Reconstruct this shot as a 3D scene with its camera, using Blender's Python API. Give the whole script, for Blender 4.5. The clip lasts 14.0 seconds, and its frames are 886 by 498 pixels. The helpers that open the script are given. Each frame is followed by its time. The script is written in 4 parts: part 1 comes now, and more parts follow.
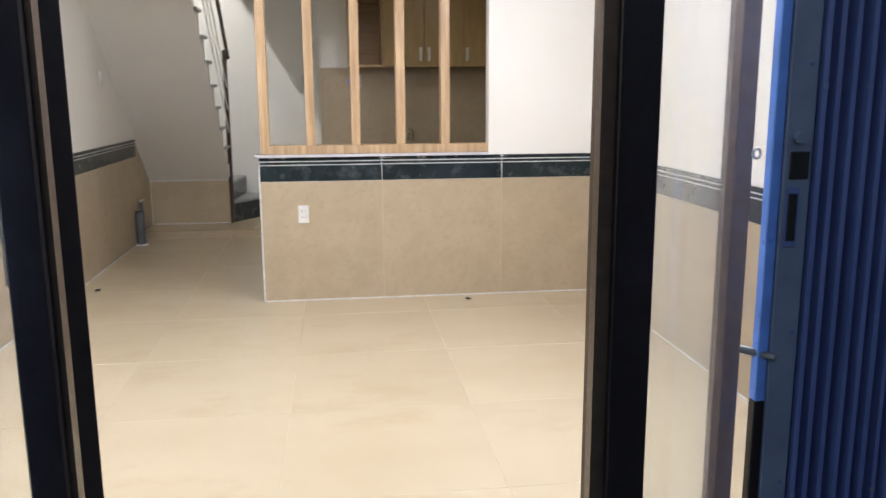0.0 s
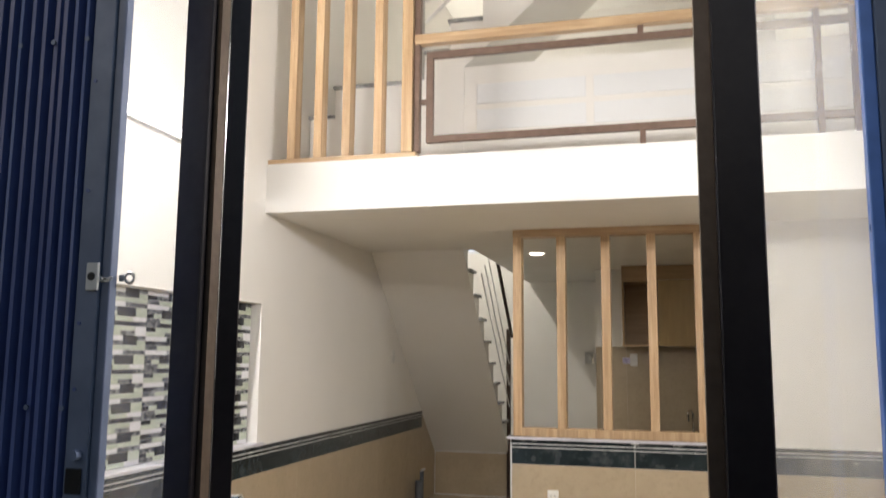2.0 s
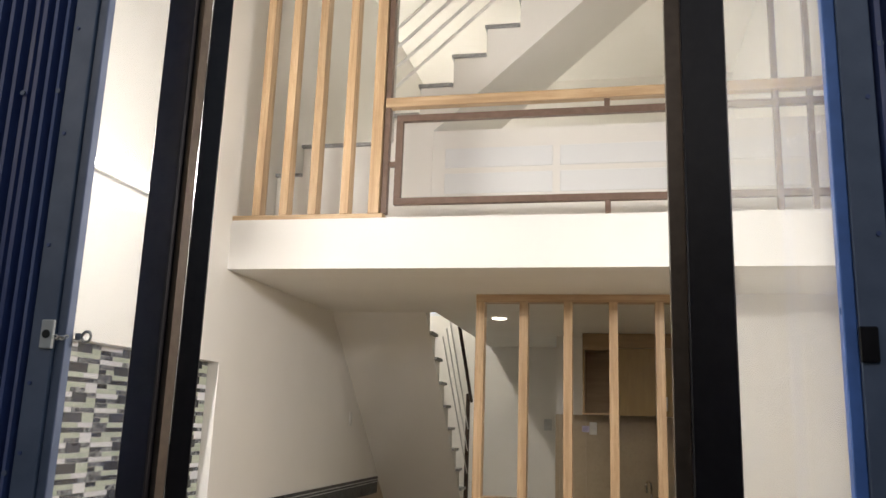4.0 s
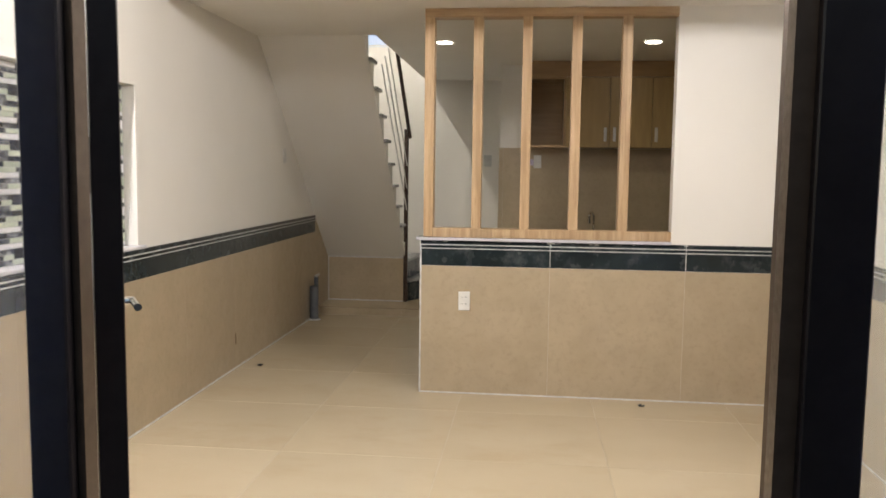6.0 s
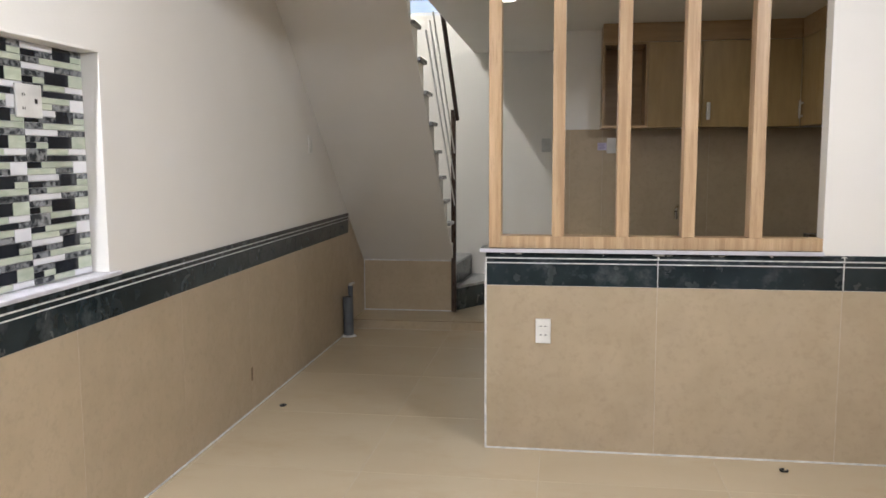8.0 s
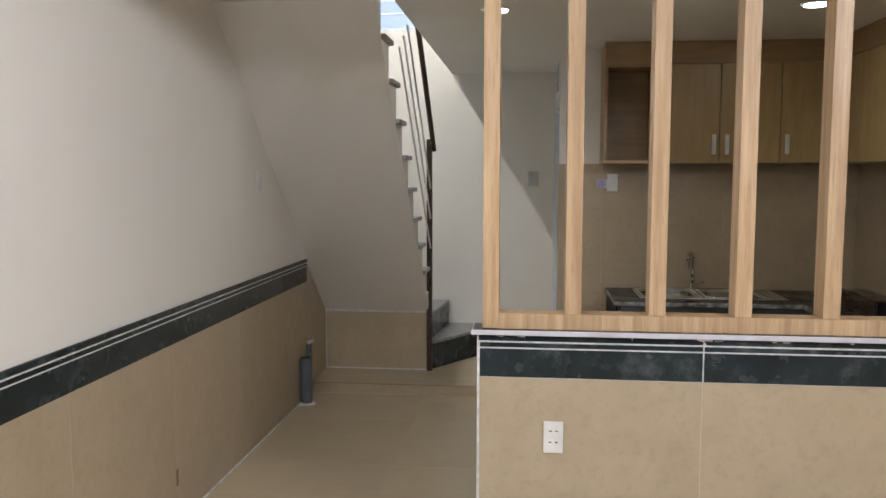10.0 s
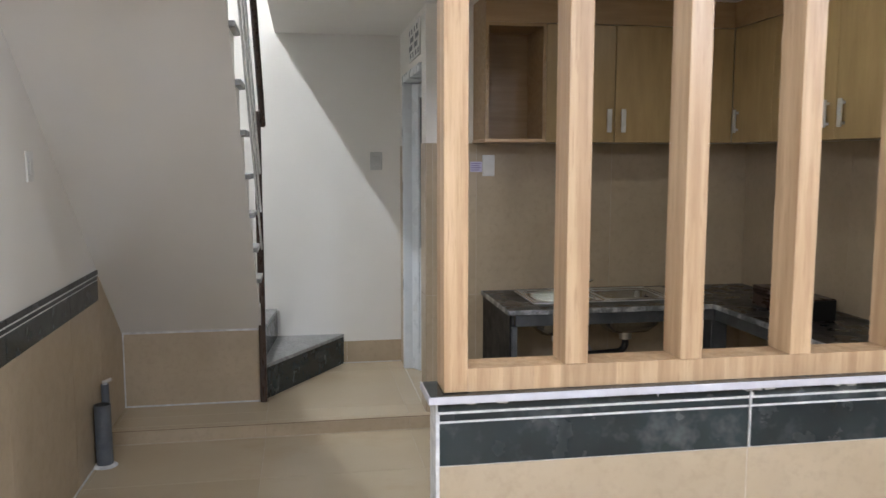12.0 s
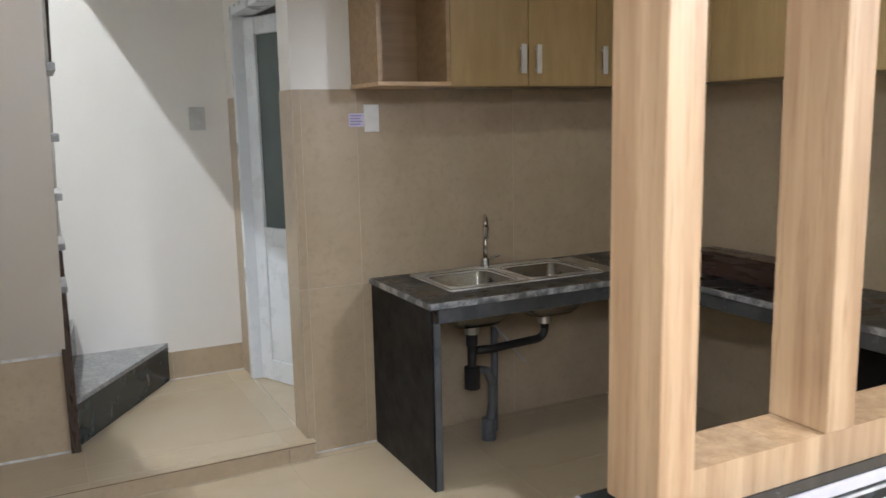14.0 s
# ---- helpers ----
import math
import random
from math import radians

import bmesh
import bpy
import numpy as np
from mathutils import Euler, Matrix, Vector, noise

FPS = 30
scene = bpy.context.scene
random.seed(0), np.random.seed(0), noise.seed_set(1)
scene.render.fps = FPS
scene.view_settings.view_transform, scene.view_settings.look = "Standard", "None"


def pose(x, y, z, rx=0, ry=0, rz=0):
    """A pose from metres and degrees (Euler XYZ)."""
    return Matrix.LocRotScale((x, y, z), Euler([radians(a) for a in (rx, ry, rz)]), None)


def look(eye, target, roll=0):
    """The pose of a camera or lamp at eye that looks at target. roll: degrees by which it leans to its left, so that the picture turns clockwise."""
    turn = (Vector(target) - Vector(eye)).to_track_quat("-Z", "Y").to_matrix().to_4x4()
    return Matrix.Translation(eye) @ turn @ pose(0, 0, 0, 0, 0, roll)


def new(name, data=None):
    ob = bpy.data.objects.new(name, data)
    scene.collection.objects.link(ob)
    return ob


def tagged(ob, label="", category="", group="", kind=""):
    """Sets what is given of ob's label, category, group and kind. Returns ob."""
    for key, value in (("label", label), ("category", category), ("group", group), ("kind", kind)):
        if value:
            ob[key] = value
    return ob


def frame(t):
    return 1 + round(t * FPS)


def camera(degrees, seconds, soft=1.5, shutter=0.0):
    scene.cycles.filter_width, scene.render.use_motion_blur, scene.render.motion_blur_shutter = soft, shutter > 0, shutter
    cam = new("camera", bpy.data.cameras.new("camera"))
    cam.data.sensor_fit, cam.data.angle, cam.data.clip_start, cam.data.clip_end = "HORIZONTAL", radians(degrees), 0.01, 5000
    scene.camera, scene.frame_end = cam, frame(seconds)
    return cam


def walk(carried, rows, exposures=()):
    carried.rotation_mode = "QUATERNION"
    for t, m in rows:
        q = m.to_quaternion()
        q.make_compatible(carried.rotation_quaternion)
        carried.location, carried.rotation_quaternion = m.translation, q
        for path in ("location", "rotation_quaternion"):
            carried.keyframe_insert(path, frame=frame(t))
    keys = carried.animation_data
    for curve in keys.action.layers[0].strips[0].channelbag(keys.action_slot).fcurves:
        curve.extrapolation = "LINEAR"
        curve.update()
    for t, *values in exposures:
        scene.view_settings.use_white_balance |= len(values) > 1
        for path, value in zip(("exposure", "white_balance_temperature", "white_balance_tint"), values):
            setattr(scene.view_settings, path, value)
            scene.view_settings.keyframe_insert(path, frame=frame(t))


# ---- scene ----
cam = camera(57.4, 14.0, shutter=0.3)
PATH = [
    (0, (0.496, -5.385, 1.37), (0.753, -3.437, 0.992), -0.3),
    (0.3, (0.633, -5.3, 1.338), (0.8, -3.346, 0.944), 1.3),
    (0.5, (0.718, -5.287, 1.366), (0.894, -3.335, 0.969), 1.4),
    (1, (0.853, -5.334, 1.424), (0.591, -3.376, 1.114), 0.3),
    (1.5, (0.924, -5.435, 1.45), (0.502, -3.48, 1.437), 0.5),
    (2, (0.966, -5.427, 1.493), (0.456, -3.511, 1.76), 0.5),
    (2.5, (0.933, -5.443, 1.496), (0.526, -3.533, 1.926), 1.5),
    (2.7, (0.95, -5.438, 1.521), (0.548, -3.533, 1.978), 1.6),
    (5, (0.895, -5.356, 1.468), (0.485, -3.412, 1.701), 2.0),
    (5.5, (0.76, -5.16, 1.412), (0.427, -3.188, 1.394), 2.1),
    (6, (0.675, -4.97, 1.386), (0.462, -2.991, 1.196), 0.7),
    (6.2, (0.67, -4.878, 1.38), (0.477, -2.899, 1.159), 0.5),
    (6.5, (0.653, -4.684, 1.394), (0.449, -2.708, 1.156), 1.0),
    (7, (0.529, -4.362, 1.368), (0.286, -2.393, 1.118), 1.6),
    (7.2, (0.487, -4.216, 1.366), (0.234, -2.248, 1.119), 1.4),
    (7.5, (0.407, -4.06, 1.39), (0.168, -2.09, 1.139), 0.9),
    (8, (0.364, -3.815, 1.421), (0.071, -1.849, 1.191), -0.3),
    (8.2, (0.35, -3.744, 1.434), (0.034, -1.782, 1.207), -0.2),
    (10.5, (0.052, -2.652, 1.547), (-0.057, -0.662, 1.37), 0.2),
    (11, (-0.138, -2.412, 1.53), (0.023, -0.427, 1.35), 0.9),
    (11.5, (-0.263, -2.161, 1.525), (0.071, -0.199, 1.329), 0.1),
    (12, (-0.298, -1.828, 1.536), (0.037, 0.13, 1.311), -0.0),
    (12.5, (-0.42, -1.509, 1.516), (0.049, 0.419, 1.269), -0.2),
    (13, (-0.536, -1.277, 1.512), (0.111, 0.594, 1.228), -0.9),
    (13.5, (-0.54, -0.976, 1.496), (0.202, 0.856, 1.193), -1.2),
    (14, (-0.623, -0.708, 1.476), (0.265, 1.056, 1.161), -1.2),
]
EXPOSURE = [(0, 0.36, 6350, 10), (0.5, 0.48, 6150, 10), (1, 0.42, 6450, 10), (1.5, 0.25, 6700, 10), (2, -0.2, 7000, 10), (2.7, -0.38, 7100, 10), (5, -0.38, 7500, 10), (5.5, -0.1, 8100, 10), (5.85, -0.06, 7900, 10), (6.15, 0.08, 6500, 10),
            (6.5, 0.2, 6350, 10), (7.5, 0.03, 6400, 10), (8, 0.0, 6450, 10), (10.5, 0.0, 6400, 10), (11, -0.02, 6850, 10), (11.5, 0.2, 6750, 10), (12, 0.36, 5950, 10), (13, 0.62, 6000, 10), (14, 0.74, 5950, 10)]
walk(cam, [(t, look(e, g, r)) for t, e, g, r in PATH], EXPOSURE)

# ---- light ----
world = bpy.data.worlds.new("dusk")
scene.world = world
world.use_nodes = True
wn = world.node_tree
sky = wn.nodes.new("ShaderNodeTexSky")
sky.sky_type, sky.sun_disc = "NISHITA", False
sky.sun_elevation, sky.sun_rotation = radians(14), radians(200)
wn.nodes["Background"].inputs[1].default_value = 0.15
wn.links.new(sky.outputs[0], wn.nodes["Background"].inputs[0])


def lamp(name, where, size, watts, colour, spread=180, shape="DISK"):
    d = bpy.data.lights.new(name, "AREA")
    d.shape, d.size, d.energy, d.color, d.spread = shape, size, watts, colour, radians(spread)
    ob = new(name, d)
    ob.location = where
    return ob


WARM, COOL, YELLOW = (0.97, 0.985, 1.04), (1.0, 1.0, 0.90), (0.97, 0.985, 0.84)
# Unseen area light, added at the right wall to brighten the front room.
tube_or_fill_lamp = lamp("right_fill_light", (2.25, -2.60, 2.59), 1.2, 76, WARM, shape="RECTANGLE")
tube_or_fill_lamp.data.size_y = 0.04
tube_or_fill_lamp.matrix_world = look((2.25, -2.60, 2.59), (0.0, -2.50, 1.75), 0)
# No fixture known upstairs: this weak fill is added to brighten the mezzanine.
lamp("upstairs_fill", (0.9, 1.2, 5.55), 0.30, 1.5, WARM)
lamp("downlight_light", (0.0, 1.25, 2.352), 0.09, 1.7, YELLOW)
lamp("downlight_light", (1.55, 1.27, 2.352), 0.09, 1.7, YELLOW)

# ---- materials ----


def material(name, base, rough=0.5, metal=0.0, dark=None, scale=6.0, detail=6.0, bump=0.0, bump_scale=60.0,
             stretch=(1, 1, 1), vary=0.0, rough_vary=0.08, fine=None, coat=0.0, lo=0.35, hi=0.65):
    """A surface with broad and fine colour variation, uneven gloss and a fine relief."""
    m = bpy.data.materials.new(name)
    m.use_nodes = True
    t = m.node_tree
    b = t.nodes["Principled BSDF"]
    co = t.nodes.new("ShaderNodeTexCoord")
    info = t.nodes.new("ShaderNodeObjectInfo")
    mp = t.nodes.new("ShaderNodeMapping")
    mp.inputs["Scale"].default_value = stretch
    shift = t.nodes.new("ShaderNodeVectorMath")
    shift.operation = "MULTIPLY_ADD"
    shift.inputs[1].default_value = (37.0, 53.0, 71.0)
    t.links.new(info.outputs["Random"], shift.inputs[0])
    t.links.new(co.outputs["Object"], shift.inputs[2])
    t.links.new(shift.outputs[0], mp.inputs[0])

    def noise_tex(s, d, r=0.55):
        n = t.nodes.new("ShaderNodeTexNoise")
        n.inputs["Scale"].default_value, n.inputs["Detail"].default_value, n.inputs["Roughness"].default_value = s, d, r
        t.links.new(mp.outputs[0], n.inputs["Vector"])
        return n.outputs["Fac"]

    def mix(fac, a, c):
        x = t.nodes.new("ShaderNodeMix")
        x.data_type = "RGBA"
        for sock, v in ((x.inputs[0], fac), (x.inputs[6], a), (x.inputs[7], c)):
            if isinstance(v, bpy.types.NodeSocket):
                t.links.new(v, sock)
            else:
                sock.default_value = v if isinstance(v, float) else (*v, 1)
        return x.outputs[2]

    def ramp(fac, a, c, to=(0.0, 1.0)):
        r = t.nodes.new("ShaderNodeMapRange")
        for i, v in enumerate((a, c, *to)):
            r.inputs[i + 1].default_value = v
        t.links.new(fac, r.inputs[0])
        return r.outputs[0]

    dark = dark or tuple(c * 0.82 for c in base)
    col = mix(ramp(noise_tex(scale, detail), lo, hi), dark, base)
    if fine:
        col = mix(ramp(noise_tex(fine[0], 4.0, 0.7), fine[2], fine[3]), col, fine[1])
    if vary:
        hsv = t.nodes.new("ShaderNodeHueSaturation")
        t.links.new(col, hsv.inputs["Color"])
        t.links.new(ramp(info.outputs["Random"], 0, 1, (1 - vary, 1 + vary)), hsv.inputs["Value"])
        col = hsv.outputs[0]
    t.links.new(col, b.inputs["Base Color"])
    t.links.new(ramp(noise_tex(scale * 2.3, 5.0), 0.3, 0.7, (max(0.02, rough - rough_vary), rough + rough_vary)), b.inputs["Roughness"])
    b.inputs["Metallic"].default_value = metal
    b.inputs["Coat Weight"].default_value = coat
    if bump:
        bp = t.nodes.new("ShaderNodeBump")
        bp.inputs["Strength"].default_value, bp.inputs["Distance"].default_value = bump, 0.004
        t.links.new(noise_tex(bump_scale, 4.0, 0.6), bp.inputs["Height"])
        t.links.new(bp.outputs[0], b.inputs["Normal"])
    return m


PAINT = material("white_wall_paint", (0.82, 0.795, 0.75), 0.5, dark=(0.79, 0.765, 0.72), scale=1.4, bump=0.12, bump_scale=90)
SOFFIT_PAINT = material("ceiling_paint", (0.80, 0.78, 0.74), 0.6, dark=(0.77, 0.745, 0.70), scale=1.2, bump=0.10, bump_scale=70)
FLOOR_TILE = material("beige_porcelain", (0.535, 0.445, 0.318), 0.25, dark=(0.485, 0.395, 0.272), scale=1.1, stretch=(1, 1.8, 1), detail=3.0,
                      vary=0.02, lo=0.2, hi=0.8, rough_vary=0.0, fine=(1.7, (0.45, 0.35, 0.225), 0.54, 0.92))
WALL_TILE = material("tan_wall_tile", (0.465, 0.374, 0.260), 0.36, dark=(0.425, 0.340, 0.232), scale=6.0, vary=0.03, detail=8.0,
                     fine=(30.0, (0.375, 0.298, 0.203), 0.50, 0.82), bump=0.06, bump_scale=120)
GROUT = material("pale_grout", (0.58, 0.51, 0.41), 0.8, scale=20, bump=0.2)
FLOOR_GROUT = material("floor_grout", (0.52, 0.445, 0.33), 0.8, scale=20, bump=0.2)
GRANITE = material("dark_green_granite", (0.022, 0.032, 0.036), 0.22, dark=(0.012, 0.018, 0.021), scale=5, detail=6,
                   fine=(6.0, (0.11, 0.125, 0.13), 0.53, 0.85), vary=0.12, rough_vary=0.1)
SLATE = material("grey_slate_edge", (0.095, 0.10, 0.107), 0.4, dark=(0.05, 0.054, 0.058), scale=8, detail=5, fine=(20.0, (0.22, 0.225, 0.23), 0.6, 0.9))
END_STONE = material("black_panel_stone", (0.011, 0.011, 0.012), 0.5, dark=(0.007, 0.007, 0.008), scale=5, detail=4, fine=(7.0, (0.035, 0.035, 0.036), 0.66, 0.95), rough_vary=0.1)
WORN = material("worn_stone_edge", (0.22, 0.225, 0.235), 0.45, dark=(0.09, 0.095, 0.10), scale=9, detail=6, fine=(9.0, (0.60, 0.60, 0.62), 0.46, 0.72))
# One sheet of steel: bowls darkened for shade, rim brightened for light.
SINK_STEEL = material("shaded_bowl_steel", (0.36, 0.355, 0.34), 0.24, dark=(0.30, 0.295, 0.28), scale=20, stretch=(1, 12, 1), metal=1.0, rough_vary=0.04)
END_STONE.node_tree.nodes["Principled BSDF"].inputs["Specular IOR Level"].default_value = 0.2
RIM_STEEL = material("lit_rim_steel", (0.72, 0.71, 0.69), 0.34, metal=0.6, scale=20, rough_vary=0.05)
COUNTER_STONE = material("black_counter_stone", (0.020, 0.020, 0.021), 0.30, dark=(0.014, 0.014, 0.015), scale=4, detail=4,
                         fine=(2.5, (0.036, 0.037, 0.039), 0.5, 0.9), rough_vary=0.12)
COUNTER_STONE.node_tree.nodes["Principled BSDF"].inputs["Specular IOR Level"].default_value = 0.32
GREY_STONE = material("grey_granite", (0.34, 0.34, 0.34), 0.4, dark=(0.20, 0.20, 0.20), scale=60, detail=6,
                      fine=(9.0, (0.46, 0.46, 0.46), 0.5, 0.8), rough_vary=0.1)
LEDGE_STONE = material("pale_ledge_stone", (0.62, 0.61, 0.66), 0.4, dark=(0.50, 0.49, 0.53), scale=12, detail=5)
STRIPE = material("white_cement_line", (0.72, 0.72, 0.70), 0.6, dark=(0.5, 0.5, 0.5), scale=30)
OAK = material("pale_oak", (0.59, 0.420, 0.252), 0.42, dark=(0.42, 0.272, 0.150), scale=5, stretch=(7, 7, 0.35), vary=0.09, detail=8.0,
               fine=(24.0, (0.34, 0.20, 0.10), 0.53, 0.78), bump=0.10, bump_scale=40)
OAK_H = material("pale_oak_rail", (0.59, 0.420, 0.252), 0.42, dark=(0.42, 0.272, 0.150), scale=5, stretch=(0.35, 7, 7), vary=0.09, detail=8.0,
               fine=(24.0, (0.34, 0.20, 0.10), 0.53, 0.78), bump=0.10, bump_scale=40)
CAB = material("oak_laminate", (0.40, 0.28, 0.13), 0.36, dark=(0.345, 0.235, 0.105), scale=7, stretch=(3.5, 3.5, 0.5), vary=0.05,
               fine=(24.0, (0.31, 0.205, 0.09), 0.58, 0.82))
CAB_IN = material("oak_laminate_across", (0.37, 0.245, 0.125), 0.42, dark=(0.30, 0.19, 0.09), scale=7, stretch=(0.5, 3, 5), vary=0.04)
DARK_WOOD = material("dark_brown_wood", (0.060, 0.034, 0.022), 0.3, dark=(0.035, 0.02, 0.014), scale=12, stretch=(4, 4, 0.6))
BLOCK_WOOD = material("reddish_block_wood", (0.055, 0.030, 0.022), 0.28, dark=(0.040, 0.022, 0.016), scale=5, stretch=(3, 0.5, 3))
ALU = material("dark_bronze_aluminium", (0.020, 0.016, 0.018), 0.34, dark=(0.014, 0.011, 0.013), scale=30, metal=0.35, rough_vary=0.06)
ALU_SIDE = material("brown_aluminium", (0.115, 0.085, 0.065), 0.36, dark=(0.09, 0.065, 0.05), scale=30, metal=0.5)
BROWN_STEEL = material("brown_painted_steel", (0.16, 0.10, 0.075), 0.4, dark=(0.12, 0.075, 0.055), scale=25)
BLUE = material("blue_painted_steel", (0.105, 0.145, 0.34), 0.40, dark=(0.078, 0.112, 0.275), scale=8, stretch=(1, 1, 0.3),
                fine=(50.0, (0.115, 0.17, 0.40), 0.55, 0.8))
BLUE_LIGHT = material("blue_grey_steel_channel", (0.17, 0.21, 0.31), 0.42, dark=(0.13, 0.165, 0.25), scale=12, metal=0.1)
BLUE_FILM = material("bright_blue_film", (0.14, 0.30, 0.80), 0.35, scale=15)
STEEL = material("brushed_steel", (0.60, 0.59, 0.57), 0.30, dark=(0.55, 0.54, 0.52), scale=20, stretch=(1, 12, 1), metal=1.0, rough_vary=0.02)
PALE_STEEL = material("pale_satin_metal", (0.70, 0.69, 0.67), 0.4, metal=0.4, scale=20)
CHROME = material("chrome", (0.75, 0.74, 0.72), 0.12, metal=1.0, scale=20, rough_vary=0.03)
WHITE_PLASTIC = material("white_plastic", (0.80, 0.79, 0.76), 0.35, scale=12)
# White plastic greyed, so the hall switch carries its shade in the colour.
SHADED_PLASTIC = material("shaded_white_plastic", (0.60, 0.60, 0.58), 0.35, scale=12)
WHITE_DOOR = material("white_pvc_door", (0.74, 0.77, 0.80), 0.3, dark=(0.70, 0.73, 0.76), scale=4)
CUPBOARD_PANEL = material("pale_cupboard_panel", (0.78, 0.785, 0.78), 0.4, dark=(0.765, 0.77, 0.765), scale=3)
BLACK = material("black_plastic", (0.012, 0.012, 0.013), 0.4, scale=20)
GREY_PIPE = material("grey_pvc_pipe", (0.13, 0.14, 0.155), 0.4, dark=(0.09, 0.10, 0.115), scale=14)
PALE_PIPE = material("pale_pvc_pipe", (0.45, 0.43, 0.40), 0.4, scale=14)
CONCRETE = material("cement_plaster", (0.36, 0.34, 0.31), 0.8, dark=(0.26, 0.25, 0.23), scale=5, bump=0.3, bump_scale=40)
# Kept dark so the glass and frames mirror less brightness from outside.
REFLECTED_WALL = material("dark_reflected_wall", (0.12, 0.115, 0.105), 0.85, dark=(0.075, 0.072, 0.066), scale=2, bump=0.3, bump_scale=30)
ASPHALT = material("street_concrete", (0.17, 0.165, 0.16), 0.85, dark=(0.11, 0.105, 0.10), scale=3, bump=0.4, bump_scale=50)
FROST = material("frosted_dark_glass", (0.10, 0.13, 0.125), 0.40, dark=(0.08, 0.105, 0.10), scale=3)
STICKER = material("lilac_label", (0.60, 0.56, 0.74), 0.5, scale=15)
INK = material("label_ink", (0.30, 0.26, 0.48), 0.6, scale=15)
SCUFF = material("brown_scuff", (0.24, 0.17, 0.11), 0.7, scale=15)
MOSAIC = [material("mosaic_white", (0.82, 0.82, 0.84), 0.16, scale=9, vary=0.06, dark=(0.74, 0.74, 0.77)),
          material("mosaic_sage", (0.60, 0.64, 0.54), 0.16, scale=14, stretch=(1, 1, 3), vary=0.08, dark=(0.46, 0.52, 0.41)),
          material("mosaic_black", (0.022, 0.025, 0.032), 0.14, scale=9, vary=0.2),
          material("mosaic_marble", (0.28, 0.29, 0.30), 0.16, dark=(0.03, 0.035, 0.04), scale=38, detail=9, vary=0.2, lo=0.42, hi=0.58)]


def glass_material(name, tint, rough=0.0):
    m = bpy.data.materials.new(name)
    m.use_nodes = True
    b = m.node_tree.nodes["Principled BSDF"]
    b.inputs["Base Color"].default_value = (*tint, 1)
    b.inputs["Transmission Weight"].default_value = 1.0
    b.inputs["Roughness"].default_value = rough
    b.inputs["IOR"].default_value = 1.45
    return m


GLASS = glass_material("clear_glass", (0.97, 0.98, 0.97))


def dusty_glass(name, least, most):
    """Clear glass under an uneven film of pale dust."""
    m = glass_material(name, (0.96, 0.97, 0.96))
    t = m.node_tree
    dust = t.nodes.new("ShaderNodeBsdfTranslucent")
    dust.inputs[0].default_value = (0.80, 0.76, 0.68, 1)
    co, mp, nz = t.nodes.new("ShaderNodeTexCoord"), t.nodes.new("ShaderNodeMapping"), t.nodes.new("ShaderNodeTexNoise")
    mp.inputs["Scale"].default_value = (5, 5, 1.3)
    nz.inputs["Scale"].default_value, nz.inputs["Detail"].default_value = 1.5, 4.0
    rg, mx = t.nodes.new("ShaderNodeMapRange"), t.nodes.new("ShaderNodeMixShader")
    for i, v in enumerate((0.35, 0.8, least, most)):
        rg.inputs[i + 1].default_value = v
    t.links.new(co.outputs["Object"], mp.inputs[0])
    t.links.new(mp.outputs[0], nz.inputs["Vector"])
    t.links.new(nz.outputs["Fac"], rg.inputs[0])
    t.links.new(rg.outputs[0], mx.inputs[0])
    t.links.new(t.nodes["Principled BSDF"].outputs[0], mx.inputs[1])
    t.links.new(dust.outputs[0], mx.inputs[2])
    t.links.new(mx.outputs[0], t.nodes["Material Output"].inputs[0])
    return m


DUSTY = dusty_glass("dusty_glass", 0.02, 0.07)
FILMED = dusty_glass("film_covered_glass", 0.08, 0.20)


def glow(name, colour, power):
    m = bpy.data.materials.new(name)
    m.use_nodes = True
    b = m.node_tree.nodes["Principled BSDF"]
    b.inputs["Base Color"].default_value = (0.8, 0.8, 0.8, 1)
    b.inputs["Emission Color"].default_value = (*colour, 1)
    b.inputs["Emission Strength"].default_value = power
    return m


TUBE_GLOW = glow("tube_diffuser", (0.97, 0.985, 1.04), 520.0)
STAIR_GLOW = glow("stair_tube_diffuser", (1.0, 1.0, 0.97), 420.0)
LAMP_GLOW = glow("lamp_diffuser", (1.0, 0.95, 0.86), 9.0)

# ---- mesh helpers ----


def box(bm, x0, y0, z0, x1, y1, z1, m=None):
    vs = [bm.verts.new(Vector(p)) for p in ((x0, y0, z0), (x1, y0, z0), (x1, y1, z0), (x0, y1, z0),
                                            (x0, y0, z1), (x1, y0, z1), (x1, y1, z1), (x0, y1, z1))]
    if m is not None:
        for v in vs:
            v.co = m @ v.co
    for f in ((0, 3, 2, 1), (4, 5, 6, 7), (0, 1, 5, 4), (1, 2, 6, 5), (2, 3, 7, 6), (3, 0, 4, 7)):
        bm.faces.new([vs[i] for i in f])
    return bm


def prism(bm, pts, axis, a, b):
    """Pulls an outline along an axis from a to b. pts lie in the two other axes, in their order."""
    def at(p, v):
        return Vector((v, *p)) if axis == "x" else Vector((p[0], v, p[1])) if axis == "y" else Vector((*p, v))
    lo, hi = [bm.verts.new(at(p, a)) for p in pts], [bm.verts.new(at(p, b)) for p in pts]
    bm.faces.new(lo), bm.faces.new(list(reversed(hi)))
    for i in range(len(pts)):
        j = (i + 1) % len(pts)
        bm.faces.new((lo[j], lo[i], hi[i], hi[j]))
    bmesh.ops.recalc_face_normals(bm, faces=bm.faces)
    return bm


